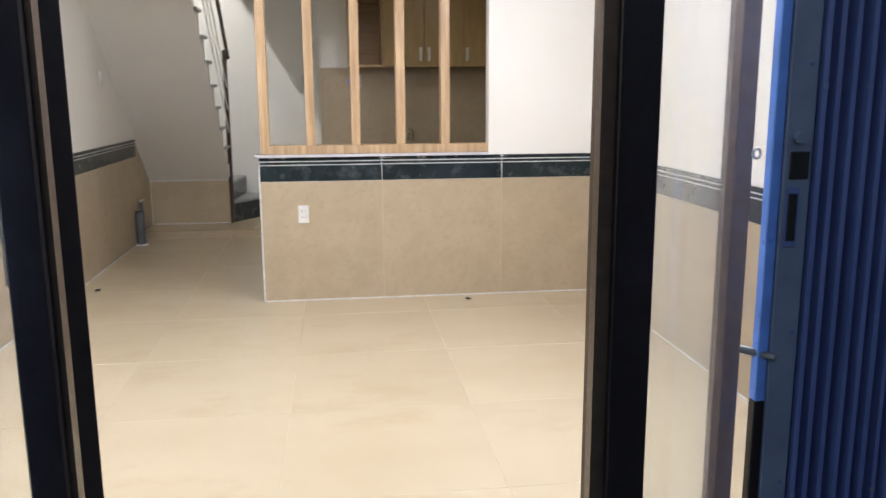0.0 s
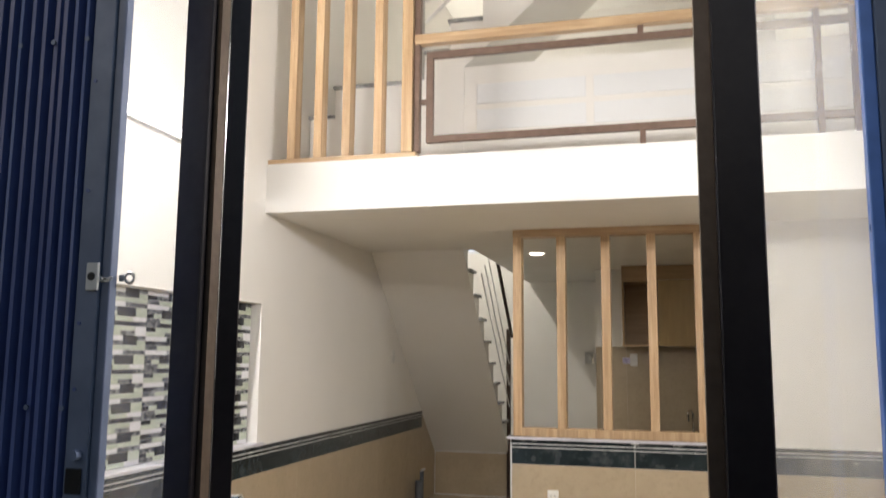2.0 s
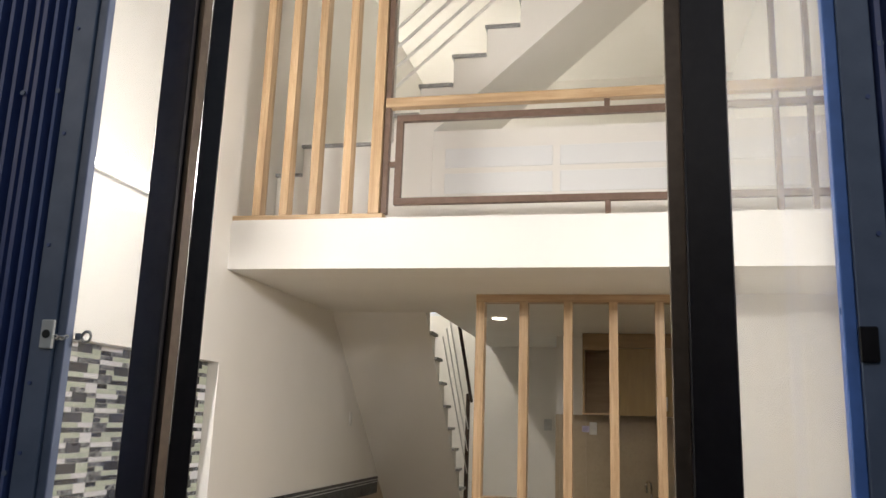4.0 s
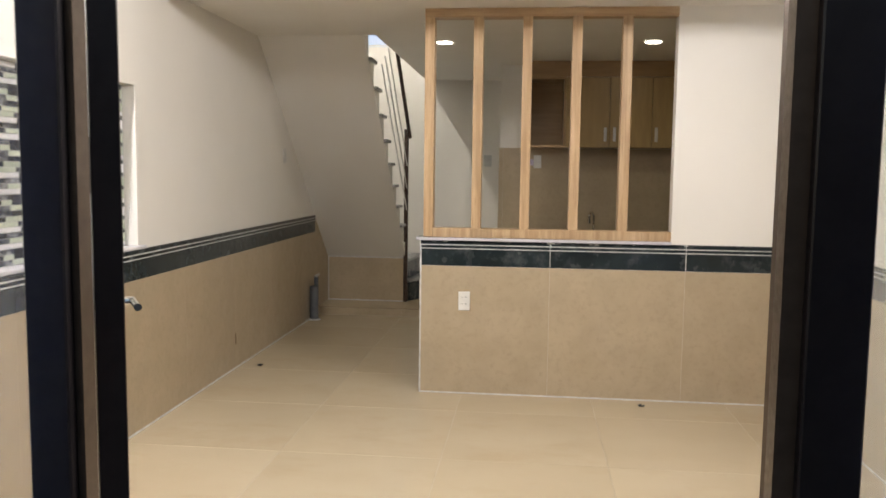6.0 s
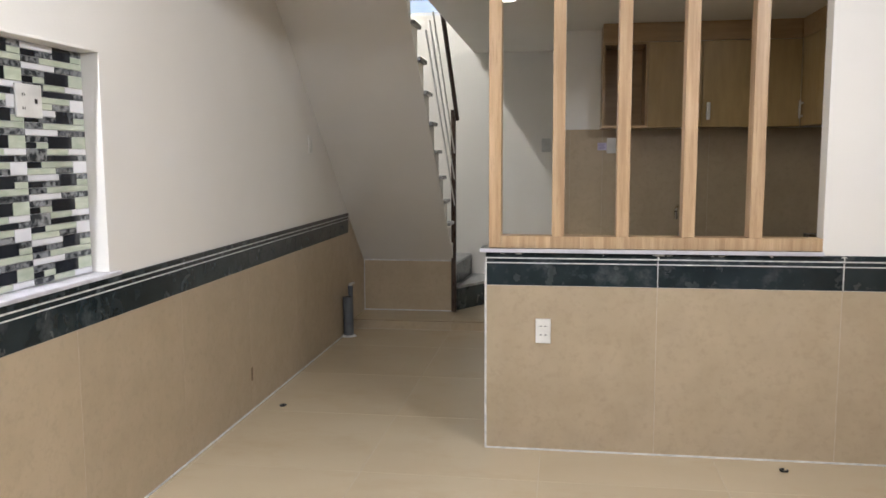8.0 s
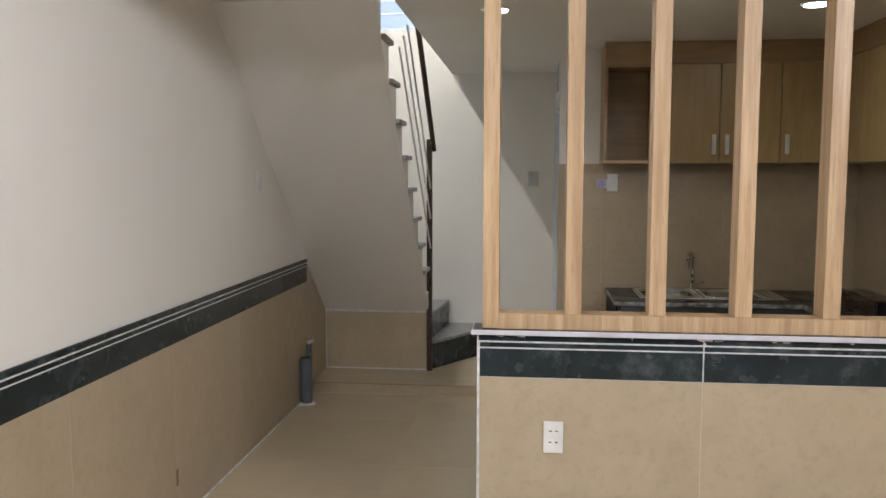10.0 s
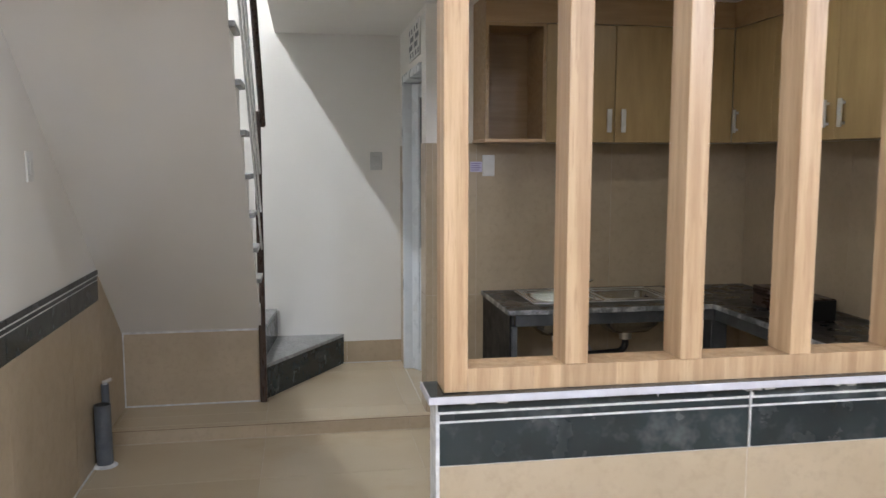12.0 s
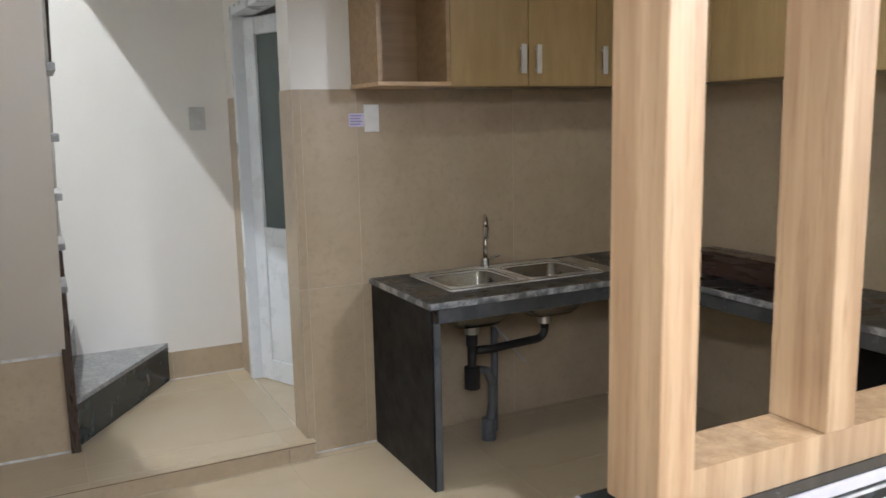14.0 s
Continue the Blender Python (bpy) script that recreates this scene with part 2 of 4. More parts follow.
def rod(bm, a, b, r, n=12, r2=None):
    a, b = Vector(a), Vector(b)
    m = Matrix.Translation((a + b) / 2) @ (b - a).to_track_quat("Z", "Y").to_matrix().to_4x4()
    bmesh.ops.create_cone(bm, cap_ends=True, segments=n, radius1=r, radius2=r if r2 is None else r2, depth=(b - a).length, matrix=m)
    return bm


def tube(bm, pts, r, n=10):
    """A bent pipe through the points."""
    pts = [Vector(p) for p in pts]
    rings = []
    side = None
    for i, p in enumerate(pts):
        d = (pts[min(i + 1, len(pts) - 1)] - pts[max(i - 1, 0)]).normalized()
        if side is None:
            side = d.orthogonal().normalized()
        side = (side - d * side.dot(d)).normalized()
        up = d.cross(side)
        rings.append([bm.verts.new(p + r * (math.cos(2 * math.pi * k / n) * side + math.sin(2 * math.pi * k / n) * up)) for k in range(n)])
    for p, q in zip(rings, rings[1:]):
        for k in range(n):
            bm.faces.new((p[k], p[(k + 1) % n], q[(k + 1) % n], q[k]))
    bm.faces.new(list(reversed(rings[0]))), bm.faces.new(rings[-1])
    return bm


def arc(c, r, a0, a1, u, v, n=8):
    c, u, v = Vector(c), Vector(u), Vector(v)
    return [c + r * (math.cos(radians(a0 + (a1 - a0) * i / n)) * u + math.sin(radians(a0 + (a1 - a0) * i / n)) * v) for i in range(n + 1)]


def bev(bm, w=0.003, seg=1):
    bmesh.ops.bevel(bm, geom=list(bm.edges), offset=w, segments=seg, affect="EDGES", profile=0.5, clamp_overlap=True)
    return bm


def smooth(ob):
    for p in ob.data.polygons:
        p.use_smooth = True
    return ob


def mesh(name, bm, mat):
    me = bpy.data.meshes.new(name)
    bm.normal_update()
    bm.to_mesh(me)
    bm.free()
    me.materials.append(mat)
    return me


def part(name, bm, mat, parent, label=""):
    ob = new(name, mesh(name, bm, mat))
    ob.parent = parent
    return tagged(ob, label)


def thing(name, label, category, group="", kind="", bm=None, mat=None):
    ob = new(name, mesh(name, bm, mat) if bm is not None else None)
    return tagged(ob, label, category, group, kind)


def cube(*a, w=0.0, seg=1):
    bm = box(bmesh.new(), *a)
    return bev(bm, w, seg) if w else bm


def structure(name, label, bm, mat):
    return thing(name, label, "", "", "structure", bm, mat)


# ---- plan ----
LX, RX = -1.36, 2.313        # side walls
BACK = 3.86                   # stair hall's back wall
KB = 2.66                     # kitchen's back wall
BX = 0.375                    # flank of the washroom block
DOORY = -3.735                # glazed front
GATEY = -3.93
CEIL, TOP = 2.37, 2.675       # underside and top of the mezzanine
MEZY = -0.955                 # mezzanine's front edge
HIGH = 5.6
STEPY, STEPZ = 2.60, 0.078
STX = -0.565                  # stair's open flank
SOFY, SOFZ, SLOPE = 3.03, 0.518, 0.89
TILE, BAND, CAP = 0.806, 0.910, 0.964
NY0, NY1, NZ0, NZ1 = -2.40, -0.952, 0.982, 1.818   # mosaic niche
G = 0.006                     # depth of tiles and joints

# ---- large structure ----
floor = structure("floor", "beige polished porcelain tiled floor with pale joints", cube(LX - 0.2, DOORY - 0.08, -0.12, RX + 0.2, STEPY, -0.0012), FLOOR_GROUT)
bm = cube(LX - 0.2, STEPY + 0.004, -0.12, BX + 0.02, BACK + 0.15, STEPZ - 0.0012)
landing = structure("floor_landing", "beige tiled landing one low step above the floor", bm, FLOOR_GROUT)
bm = cube(BX + 0.0205, STEPY + 0.004, -0.12, RX + 0.2, KB + 0.1, -0.0012)
structure("floor_kitchen_edge", "beige floor strip beneath the kitchen wall", bm, FLOOR_GROUT)
washroom_floor = structure("floor_washroom", "beige tiled washroom floor behind the door", cube(BX + 0.0205, KB + 0.1505, -0.12, RX, BACK, STEPZ - 0.0012), FLOOR_GROUT)
structure("ground", "grey concrete street in front of the house", cube(-30, -40, -0.25, 30, DOORY - 0.081, -0.03), ASPHALT)

bm = bmesh.new()
box(bm, LX - 0.15, DOORY - 0.3, 0, LX, NY0, HIGH)
box(bm, LX - 0.15, NY1, 0, LX, BACK + 0.15, HIGH)
box(bm, LX - 0.15, NY0, 0, LX, NY1, NZ0 - 0.013)
box(bm, LX - 0.15, NY0, NZ1, LX, NY1, HIGH)
box(bm, LX - 0.15, NY0, NZ0, LX - 0.075, NY1, NZ1)
wall_left = structure("wall_left", "white painted wall above a tan tiled dado", bm, PAINT)
wall_right = structure("wall_right", "white painted wall above a tan tiled dado", cube(RX, DOORY - 0.3, 0, RX + 0.15, BACK + 0.15, HIGH), PAINT)
WX0, WX1, WZ0, WZ1 = -1.25, -0.50, 2.72, 3.55
bm = bmesh.new()
box(bm, LX, BACK, 0, RX, BACK + 0.15, WZ0)
box(bm, LX, BACK, WZ0, WX0, BACK + 0.15, WZ1)
box(bm, WX1, BACK, WZ0, RX, BACK + 0.15, WZ1)
box(bm, LX, BACK, WZ1, RX, BACK + 0.15, HIGH)
wall_back = structure("wall_back", "white painted back wall of the stair hall", bm, PAINT)
structure("ceiling_upper", "white painted upper ceiling", cube(LX - 0.15, DOORY - 0.3, HIGH, RX + 0.15, BACK + 0.15, HIGH + 0.12), SOFFIT_PAINT)
# mezzanine slab with the stairwell left open
bm = bmesh.new()
WELLY = SOFY - (CEIL - SOFZ) / SLOPE
box(bm, LX, MEZY, CEIL, RX, WELLY, TOP)
box(bm, STX + 0.09, WELLY, CEIL, RX, BACK, TOP)
structure("ceiling_mezzanine", "white painted mezzanine slab and its front beam", bm, SOFFIT_PAINT)
# washroom block: kitchen back wall and the flank with the door opening
DY0, DY1, DZ1 = 2.83, 3.68, 2.08
bm = bmesh.new()
box(bm, BX, KB, 0, RX, KB + 0.15, CEIL)
box(bm, BX, KB + 0.15, 0, BX + 0.12, DY0, CEIL)
box(bm, BX, DY1, 0, BX + 0.12, BACK, CEIL)
box(bm, BX, DY0, DZ1, BX + 0.12, DY1, CEIL)
wall_block = structure("wall_washroom", "white painted washroom wall tiled tan to shoulder height", bm, PAINT)
# low partition and the full-height wall beside its opening
PT = 0.10
OPX = 1.518
partition = structure("wall_partition", "tan tiled half wall under the wooden screen", cube(0.006, 0.006, 0, RX, PT - 0.006, CAP - 0.006), PAINT)
structure("wall_pier", "white painted wall beside the screen opening", cube(OPX, 0.003, CAP - 0.005, RX, PT, CEIL), PAINT)
# facade above the glazed front
structure("wall_front", "plain wall above the glazed front", cube(LX - 0.15, DOORY - 0.06, 2.85, RX + 0.15, DOORY + 0.06, HIGH), PAINT)
for x0, x1, n in ((LX - 3.0, LX - 0.15, "wall_neighbour_1"), (RX + 0.15, RX + 3.0, "wall_neighbour_2")):
    structure(n, "plain cement wall of the neighbouring house", cube(x0, DOORY - 0.25, -0.1, x1, DOORY - 0.05, HIGH + 0.4), CONCRETE)
# Unseen wall, added to close the street and darken reflections in the glass.
structure("wall_opposite", "dark wall added unseen across the street to dim glass reflections", cube(-12, -11.2, -0.1, 12, -11, 4.0), REFLECTED_WALL)


# ---- wall tiles, bands and caps ----


def dado_run(parent, axis, at, sign, a, b, joints, z0=0.0):
    """Tan tiles, a dark stone band, two pale lines and a dark cap along a wall. sign: the side to which they stand proud."""
    def slab(p, q, za, zb, t, w=0.0):
        lo, hi = (at, at + sign * t) if sign > 0 else (at + sign * t, at)
        c = (lo, p, za, hi, q, zb) if axis == "x" else (p, lo, za, q, hi, zb)
        return cube(*c, w=w)
    cuts = [a] + [j for j in joints if a + 0.02 < j < b - 0.02] + [b]
    for p, q in zip(cuts, cuts[1:]):
        part("tile", slab(p + 0.0012, q - 0.0012, z0, TILE - 0.002, G, 0.001), WALL_TILE, parent)
        part("band_tile", slab(p + 0.0010, q - 0.0010, TILE, BAND, G + 0.002, 0.001), GRANITE, parent, "dark green stone band")
        part("cap_tile", slab(p + 0.0010, q - 0.0010, BAND + 0.0295, CAP, G + 0.006, 0.003), GRANITE, parent, "dark stone dado cap")
    part("grout_line", slab(a, b, BAND + 0.001, BAND + 0.006, G + 0.003), STRIPE, parent, "thin white cement line")
    part("shadow_strip", slab(a, b, BAND + 0.006, BAND + 0.023, G + 0.002), GRANITE, parent)
    part("grout_line", slab(a, b, BAND + 0.0235, BAND + 0.029, G + 0.004), STRIPE, parent, "thin white cement line")
    part("joint", slab(a, b, z0, TILE, G - 0.0008), GROUT, parent)
    part("caulk_line", slab(a, b, 0.0, 0.007, G + 0.006), STRIPE, parent, "white cement line along the floor")


LJ = [-1.19 + 0.8 * k for k in range(-4, 7)]
sof_y = SOFY - (CAP - SOFZ) / SLOPE
dado_run(wall_left, "x", LX, 1, DOORY - 0.05, sof_y - 0.012, LJ)
# tiles below the stair's slanting underside
bm = prism(bmesh.new(), [(sof_y - 0.010, 0.0), (SOFY, 0.0), (SOFY, SOFZ - 0.01), (sof_y - 0.010, CAP - 0.02)], "x", LX, LX + G)
part("tile", bm, WALL_TILE, wall_left)
dado_run(wall_right, "x", RX, -1, DOORY - 0.05, -0.001, LJ)
dado_run(partition, "y", 0.006, -1, 0.0, RX - G, [0.80 + 0.81 * k for k in range(3)])
part("end_trim", cube(-0.004, -0.004, 0, 0.006, PT - 0.02, CAP - 0.002, w=0.001), STRIPE, partition, "pale tile edge at the wall end")

part("corner_joint", cube(RX - 0.014, -0.008, 0.0, RX - 0.006, 0.004, TILE), STRIPE, partition, "white cement line in the corner")
for x in (0.80, 1.61):
    part("band_joint", cube(x - 0.0018, -G - 0.0015, TILE + 0.002, x + 0.0018, 0.003, CAP - 0.004), STRIPE, partition, "white cement joint in the dark band")
part("band_line", cube(0.0, -0.0012, TILE - 0.0015, RX - G, 0.004, TILE - 0.0002), STRIPE, partition)

random.seed(11)


def smear(cx, cz, w, hgt):
    """An irregular dab of white cement on the half wall's front."""
    n = 9
    ring = [(cx + w * math.cos(2 * math.pi * i / n) * random.uniform(0.5, 1.1), cz + hgt * math.sin(2 * math.pi * i / n) * random.uniform(0.4, 1.1)) for i in range(n)]
    part("cement_dab", prism(bmesh.new(), ring, "y", -G - 0.0005, -0.0015), STRIPE, partition, "dab of white cement")


for cx, cz, w, hgt in ((0.80, 0.957, 0.036, 0.006), (0.802, 0.945, 0.007, 0.012), (0.85, 0.956, 0.016, 0.003), (0.08, 0.957, 0.014, 0.003), (0.16, 0.957, 0.020, 0.0035), (1.08, 0.956, 0.022, 0.004), (1.04, 0.956, 0.010, 0.003),
                       (1.61, 0.957, 0.016, 0.004), (0.55, 0.956, 0.003, 0.005), (1.30, 0.957, 0.010, 0.003)):
    smear(cx, cz, w, hgt)

# stair hall and kitchen wall tiles
KT = 1.615
for x0, x1 in ((BX, 0.41), (0.41, 0.66), (0.66, 1.46), (1.46, RX)):
    for z0, z1 in ((0.0, 0.755), (0.757, KT)):
        part("tile", cube(x0 + 0.001, KB - G, z0, x1 - 0.001, KB, z1, w=0.001), WALL_TILE, wall_block)
for y0, y1 in ((KB - G, DY0), (DY1, BACK - 0.001)):
    for z0, z1 in ((STEPZ if y0 > KB else 0.0, 0.755), (0.757, KT)):
        part("tile", cube(BX - G, y0, z0, BX, y1, z1, w=0.001), WALL_TILE, wall_block)
for x0, x1 in ((STX, -0.02), (-0.018, BX - G - 0.001)):
    part("tile", cube(x0, BACK - G, STEPZ, x1, BACK, 0.235, w=0.001), WALL_TILE, wall_back)
for y0, y1 in ((0.12, 0.9), (0.902, 1.7), (1.702, KB - G)):
    part("tile", cube(RX - G, y0, 0.0, RX, y1, 0.755), WALL_TILE, wall_right)
    part("tile", cube(RX - G, y0, 0.757, RX, y1, KT), WALL_TILE, wall_right)

part("joint", cube(BX - 0.0052, KB - 0.0052, 0.0, RX, KB - 0.0005, KT - 0.001), GROUT, wall_block)
part("joint", cube(RX - 0.0052, PT, 0.0, RX - 0.0005, KB - 0.006, KT - 0.001), GROUT, wall_right)

# ---- mosaic niche ----
niche = thing("niche_lining", "white framed wall niche lined with black white and green mosaic", "wall niche")
ND = 0.068
for n, c in (("reveal", (LX - ND, NY1 - 0.010, NZ0, LX + 0.004, NY1 - 0.0005, NZ1 - 0.0105)), ("reveal", (LX - ND, NY0 + 0.0005, NZ0, LX + 0.004, NY0 + 0.010, NZ1 - 0.0105)),
             ("head", (LX - ND, NY0 + 0.0005, NZ1 - 0.010, LX + 0.004, NY1 - 0.0005, NZ1 - 0.0005))):
    part(n, cube(*c, w=0.002), PAINT, niche)
part("sill", cube(LX - ND, NY0 + 0.001, NZ0 - 0.012, LX + 0.001, NY1 - 0.001, NZ0 - 0.0005), LEDGE_STONE, niche, "pale grey stone sill")
part("sill_nose", cube(LX + 0.0012, NY0 - 0.05, CAP + 0.001, LX + 0.024, NY1 + 0.05, NZ0, w=0.003), LEDGE_STONE, niche, "pale grey stone sill")
part("backing", cube(LX - 0.0745, NY0, NZ0, LX - 0.070, NY1, NZ1), STRIPE, niche)
SHEET_W, ROW_H, SHEET_ROWS = 0.345, 0.0222, 10
# one mosaic sheet: from, to (shares of its width), row, rows spanned, kind
SHEET = ((0.0, 0.50, 0, 1, 0), (0.50, 0.80, 0, 2, 2), (0.80, 1.0, 0, 1, 3), (0.0, 0.22, 1, 1, 2), (0.22, 0.50, 1, 1, 3), (0.80, 1.0, 1, 1, 1),
         (0.0, 0.28, 2, 1, 3), (0.28, 1.0, 2, 1, 1), (0.0, 0.52, 3, 1, 0), (0.52, 1.0, 3, 1, 3),
         (0.0, 0.35, 4, 1, 3), (0.35, 0.75, 4, 2, 2), (0.75, 1.0, 4, 2, 1), (0.0, 0.16, 5, 1, 2), (0.16, 0.35, 5, 1, 1))
piece_cache = {}


def mosaic_piece(w, hgt, kind):
    key = (round(w, 3), round(hgt, 3), kind)
    if key not in piece_cache:
        piece_cache[key] = mesh("mosaic_tile", cube(-0.003, -w / 2, -hgt / 2, 0.003, w / 2, hgt / 2, w=0.0012), MOSAIC[kind])
    return piece_cache[key]


SHEET += ((0.0, 0.32, 6, 2, 3), (0.32, 0.68, 6, 1, 1), (0.68, 1.0, 6, 1, 0), (0.32, 0.82, 7, 1, 2), (0.82, 1.0, 7, 1, 3),
          (0.0, 0.22, 8, 1, 2), (0.22, 0.75, 8, 1, 1), (0.75, 1.0, 8, 2, 0), (0.0, 0.45, 9, 1, 1), (0.45, 0.75, 9, 1, 3))
y1 = NY1 - 0.012
while y1 > NY0 + 0.02:
    z1 = NZ1 - 0.012
    while z1 > NZ0 + 0.008:
        for f0, f1, row, span, kind in SHEET:
            ya, yb = max(y1 - SHEET_W * (1 - f0), NY0 + 0.012), y1 - SHEET_W * (1 - f1)
            zb, za = z1 - ROW_H * row, max(z1 - ROW_H * (row + span), NZ0 + 0.002)
            if yb - ya > 0.01 and zb - za > 0.006:
                o = new("mosaic_tile", mosaic_piece(yb - ya - 0.002, zb - za - 0.002, kind))
                o.location = (LX - 0.067, (ya + yb) / 2, (za + zb) / 2)
                o.parent = niche
        z1 -= ROW_H * SHEET_ROWS
    y1 -= SHEET_W


def wall_plate(name, label, m, w, hgt, holes, cat="socket", mat=None):
    """A wall plate in the plane x, z facing -y, then posed by m."""
    t = thing(name, label, cat)
    part("plate", bev(box(bmesh.new(), -w / 2, -0.009, -hgt / 2, w / 2, 0, hgt / 2), 0.003, 2), mat or WHITE_PLASTIC, t)
    if cat == "switch":
        part("rocker", bev(box(bmesh.new(), -w / 2 + 0.02, -0.013, -hgt / 2 + 0.03, w / 2 - 0.02, -0.0092, hgt / 2 - 0.03), 0.002), mat or WHITE_PLASTIC, t)
    for hx, hz, hw, hh in holes:
        part("slot", cube(hx - hw / 2, -0.0098, hz - hh / 2, hx + hw / 2, -0.0085, hz + hh / 2), BLACK, t)
    t.matrix_world = m
    return t


SOCK = [(sx, sz, 0.010, 0.004) for sz in (0.024, -0.018) for sx in (-0.011, 0.011)]
wall_plate("wall_socket", "white double socket on the tan tiled half wall", pose(0.276, -0.001, 0.588), 0.072, 0.118, SOCK)
wall_plate("wall_socket", "white socket plate on the mosaic niche", pose(LX - 0.064, -1.29, 1.61, 0, 0, 90), 0.135, 0.112,
           [(-0.035, 0.02, 0.004, 0.009), (-0.025, 0.02, 0.004, 0.009), (-0.035, -0.025, 0.004, 0.009), (-0.025, -0.025, 0.004, 0.009), (0.035, 0, 0.014, 0.016)])
kp = wall_plate("wall_socket", "white socket plate with a lilac paper label on kitchen tiles", pose(0.728, KB - G, 1.490), 0.070, 0.118, [])
part("label_tag", cube(-0.105, -0.004, -0.036, -0.036, -0.001, 0.022), STICKER, kp, "small lilac printed label")
for k in range(4):
    part("print_bar", cube(-0.099, -0.0046, 0.009 - k * 0.012, -0.045 - 0.008 * (k % 2), -0.0038, 0.014 - k * 0.012), INK, kp)
wall_plate("light_switch", "white light switch on the stair hall wall", pose(0.20, BACK, 1.51), 0.085, 0.125, [], "switch", SHADED_PLASTIC)
wall_plate("light_switch", "white light switch on the painted side wall", pose(LX, 1.58, 1.50, 0, 0, 90), 0.075, 0.12, [], "switch")
wall_plate("light_switch", "white light switch on the painted side wall", pose(RX, -0.55, 1.40, 0, 0, -90), 0.075, 0.12, [], "switch")

# ---- wooden screen on the half wall ----
part("ledge", bev(box(bmesh.new(), -0.018, -0.026, CAP + 0.0005, OPX - 0.001, PT + 0.012, CAP + 0.019), 0.002), GRANITE, partition, "dark stone ledge")
part("ledge_edge", bev(box(bmesh.new(), -0.024, -0.031, CAP + 0.001, OPX - 0.001, -0.0265, CAP + 0.0195), 0.002, 2), LEDGE_STONE, partition, "pale ground edge of the ledge")
part("ledge_edge", bev(box(bmesh.new(), -0.024, -0.0260, CAP + 0.001, -0.0185, PT + 0.012, CAP + 0.0195), 0.002, 2), LEDGE_STONE, partition, "pale ground edge of the ledge")
screen = thing("slat_screen", "pale oak room divider of square upright slats on the half wall", "room divider")
SB, SD0, SD1 = CAP + 0.0195, 0.0, 0.092
rng = random.Random(41)
rail_core = part("bottom_rail", box(bmesh.new(), 0.080, SD0 + 0.01, SB + 0.001, OPX - 0.01, SD1 - 0.01, 1.034), OAK_H, screen)
x = 0.0745
while x < OPX - 0.01:
    x1 = min(OPX - 0.001, x + rng.uniform(0.05, 0.15))
    if OPX - x1 < 0.03:
        x1 = OPX - 0.001
    part("stave", cube(x + 0.0001, SD0, SB + 0.0005, x1 - 0.0001, SD1, 1.040), OAK, rail_core)
    x = x1
part("top_rail", bev(box(bmesh.new(), 0.014, SD0, CEIL - 0.055, OPX, SD1, CEIL - 0.001), 0.002), OAK_H, screen)
for k in range(5):
    x = 0.016 + 0.2955 * k
    part("slat", bev(box(bmesh.new(), x, SD0 - 0.003 - 0.0005 * k, 1.0402 if k else SB + 0.001, x + 0.058, SD1 + 0.003, CEIL - 0.0552), 0.0025, 2), OAK, screen)

# ---- staircase ----
stair = thing("staircase", "white plastered concrete stair with grey granite treads and dark handrail", "staircase")
RISE, FIRST = 0.195, 0.29
RUN = RISE / SLOPE


def nosing(z):
    return SOFY - (z - 0.23 - SOFZ) / SLOPE


pts, treads, z = [(SOFY, SOFZ), (SOFY, FIRST + 2 * RISE)], [], FIRST + 3 * RISE
pts.append((nosing(z), FIRST + 2 * RISE))
while z < TOP - 0.02:
    y = nosing(z)
    pts += [(y, z - 0.026), (max(y - RUN, WELLY + 0.001), z - 0.026)]
    treads.append((y, z - 0.026))
    z += RISE
pts += [(WELLY + 0.001, CEIL + 0.001)]
part("flight", prism(bmesh.new(), pts, "x", LX + 0.001, STX), SOFFIT_PAINT, stair, "white plastered sloping flight")
part("base_wall", cube(LX + 0.001, SOFY + 0.001, STEPZ, STX, SOFY + 0.09, SOFZ + 0.3), PAINT, stair)
part("tile", cube(LX + G, SOFY - G, STEPZ, STX, SOFY, SOFZ - 0.004, w=0.001), WALL_TILE, stair)
part("foot_line", cube(LX + G, SOFY - G - 0.005, STEPZ, STX, SOFY - G - 0.0005, STEPZ + 0.009), STRIPE, stair)
part("side_line", cube(LX + G, SOFY - G - 0.006, STEPZ, LX + G + 0.007, SOFY - G - 0.0005, SOFZ), STRIPE, stair)
part("tile_edge", cube(LX + G, SOFY - G - 0.004, SOFZ - 0.0035, STX, SOFY + 0.002, SOFZ + 0.010), STRIPE, stair)
for ty, tz in treads:
    part("tread", bev(box(bmesh.new(), LX + 0.002, max(ty - RUN - 0.002, WELLY + 0.003), tz + 0.0005, STX + 0.024, ty + 0.018, tz + 0.026), 0.004, 2), GREY_STONE, stair)
# fanned steps that turn from the landing into the flight
PX, PY = -0.57, SOFY + 0.05
for k, (q0, q1) in enumerate((((-0.04, BACK - 0.002), (-0.50, BACK - 0.002)), ((-0.50, BACK - 0.002), (LX + 0.002, BACK - 0.002)), ((LX + 0.002, BACK - 0.002), (LX + 0.002, PY)))):
    zt = FIRST + RISE * k
    tri = [(PX, PY + 0.04), q0, q1] if k else [(PX + 0.03, PY + 0.0), q0, q1, (PX - 0.03, PY + 0.1)]
    part("fan_riser", prism(bmesh.new(), tri, "z", STEPZ, zt - 0.022), GRANITE, stair, "dark stone riser")
    c = Vector((sum(p[0] for p in tri) / len(tri), sum(p[1] for p in tri) / len(tri)))
    part("fan_tread", prism(bmesh.new(), tri, "z", zt - 0.0215, zt), GREY_STONE, stair, "grey granite fan tread")
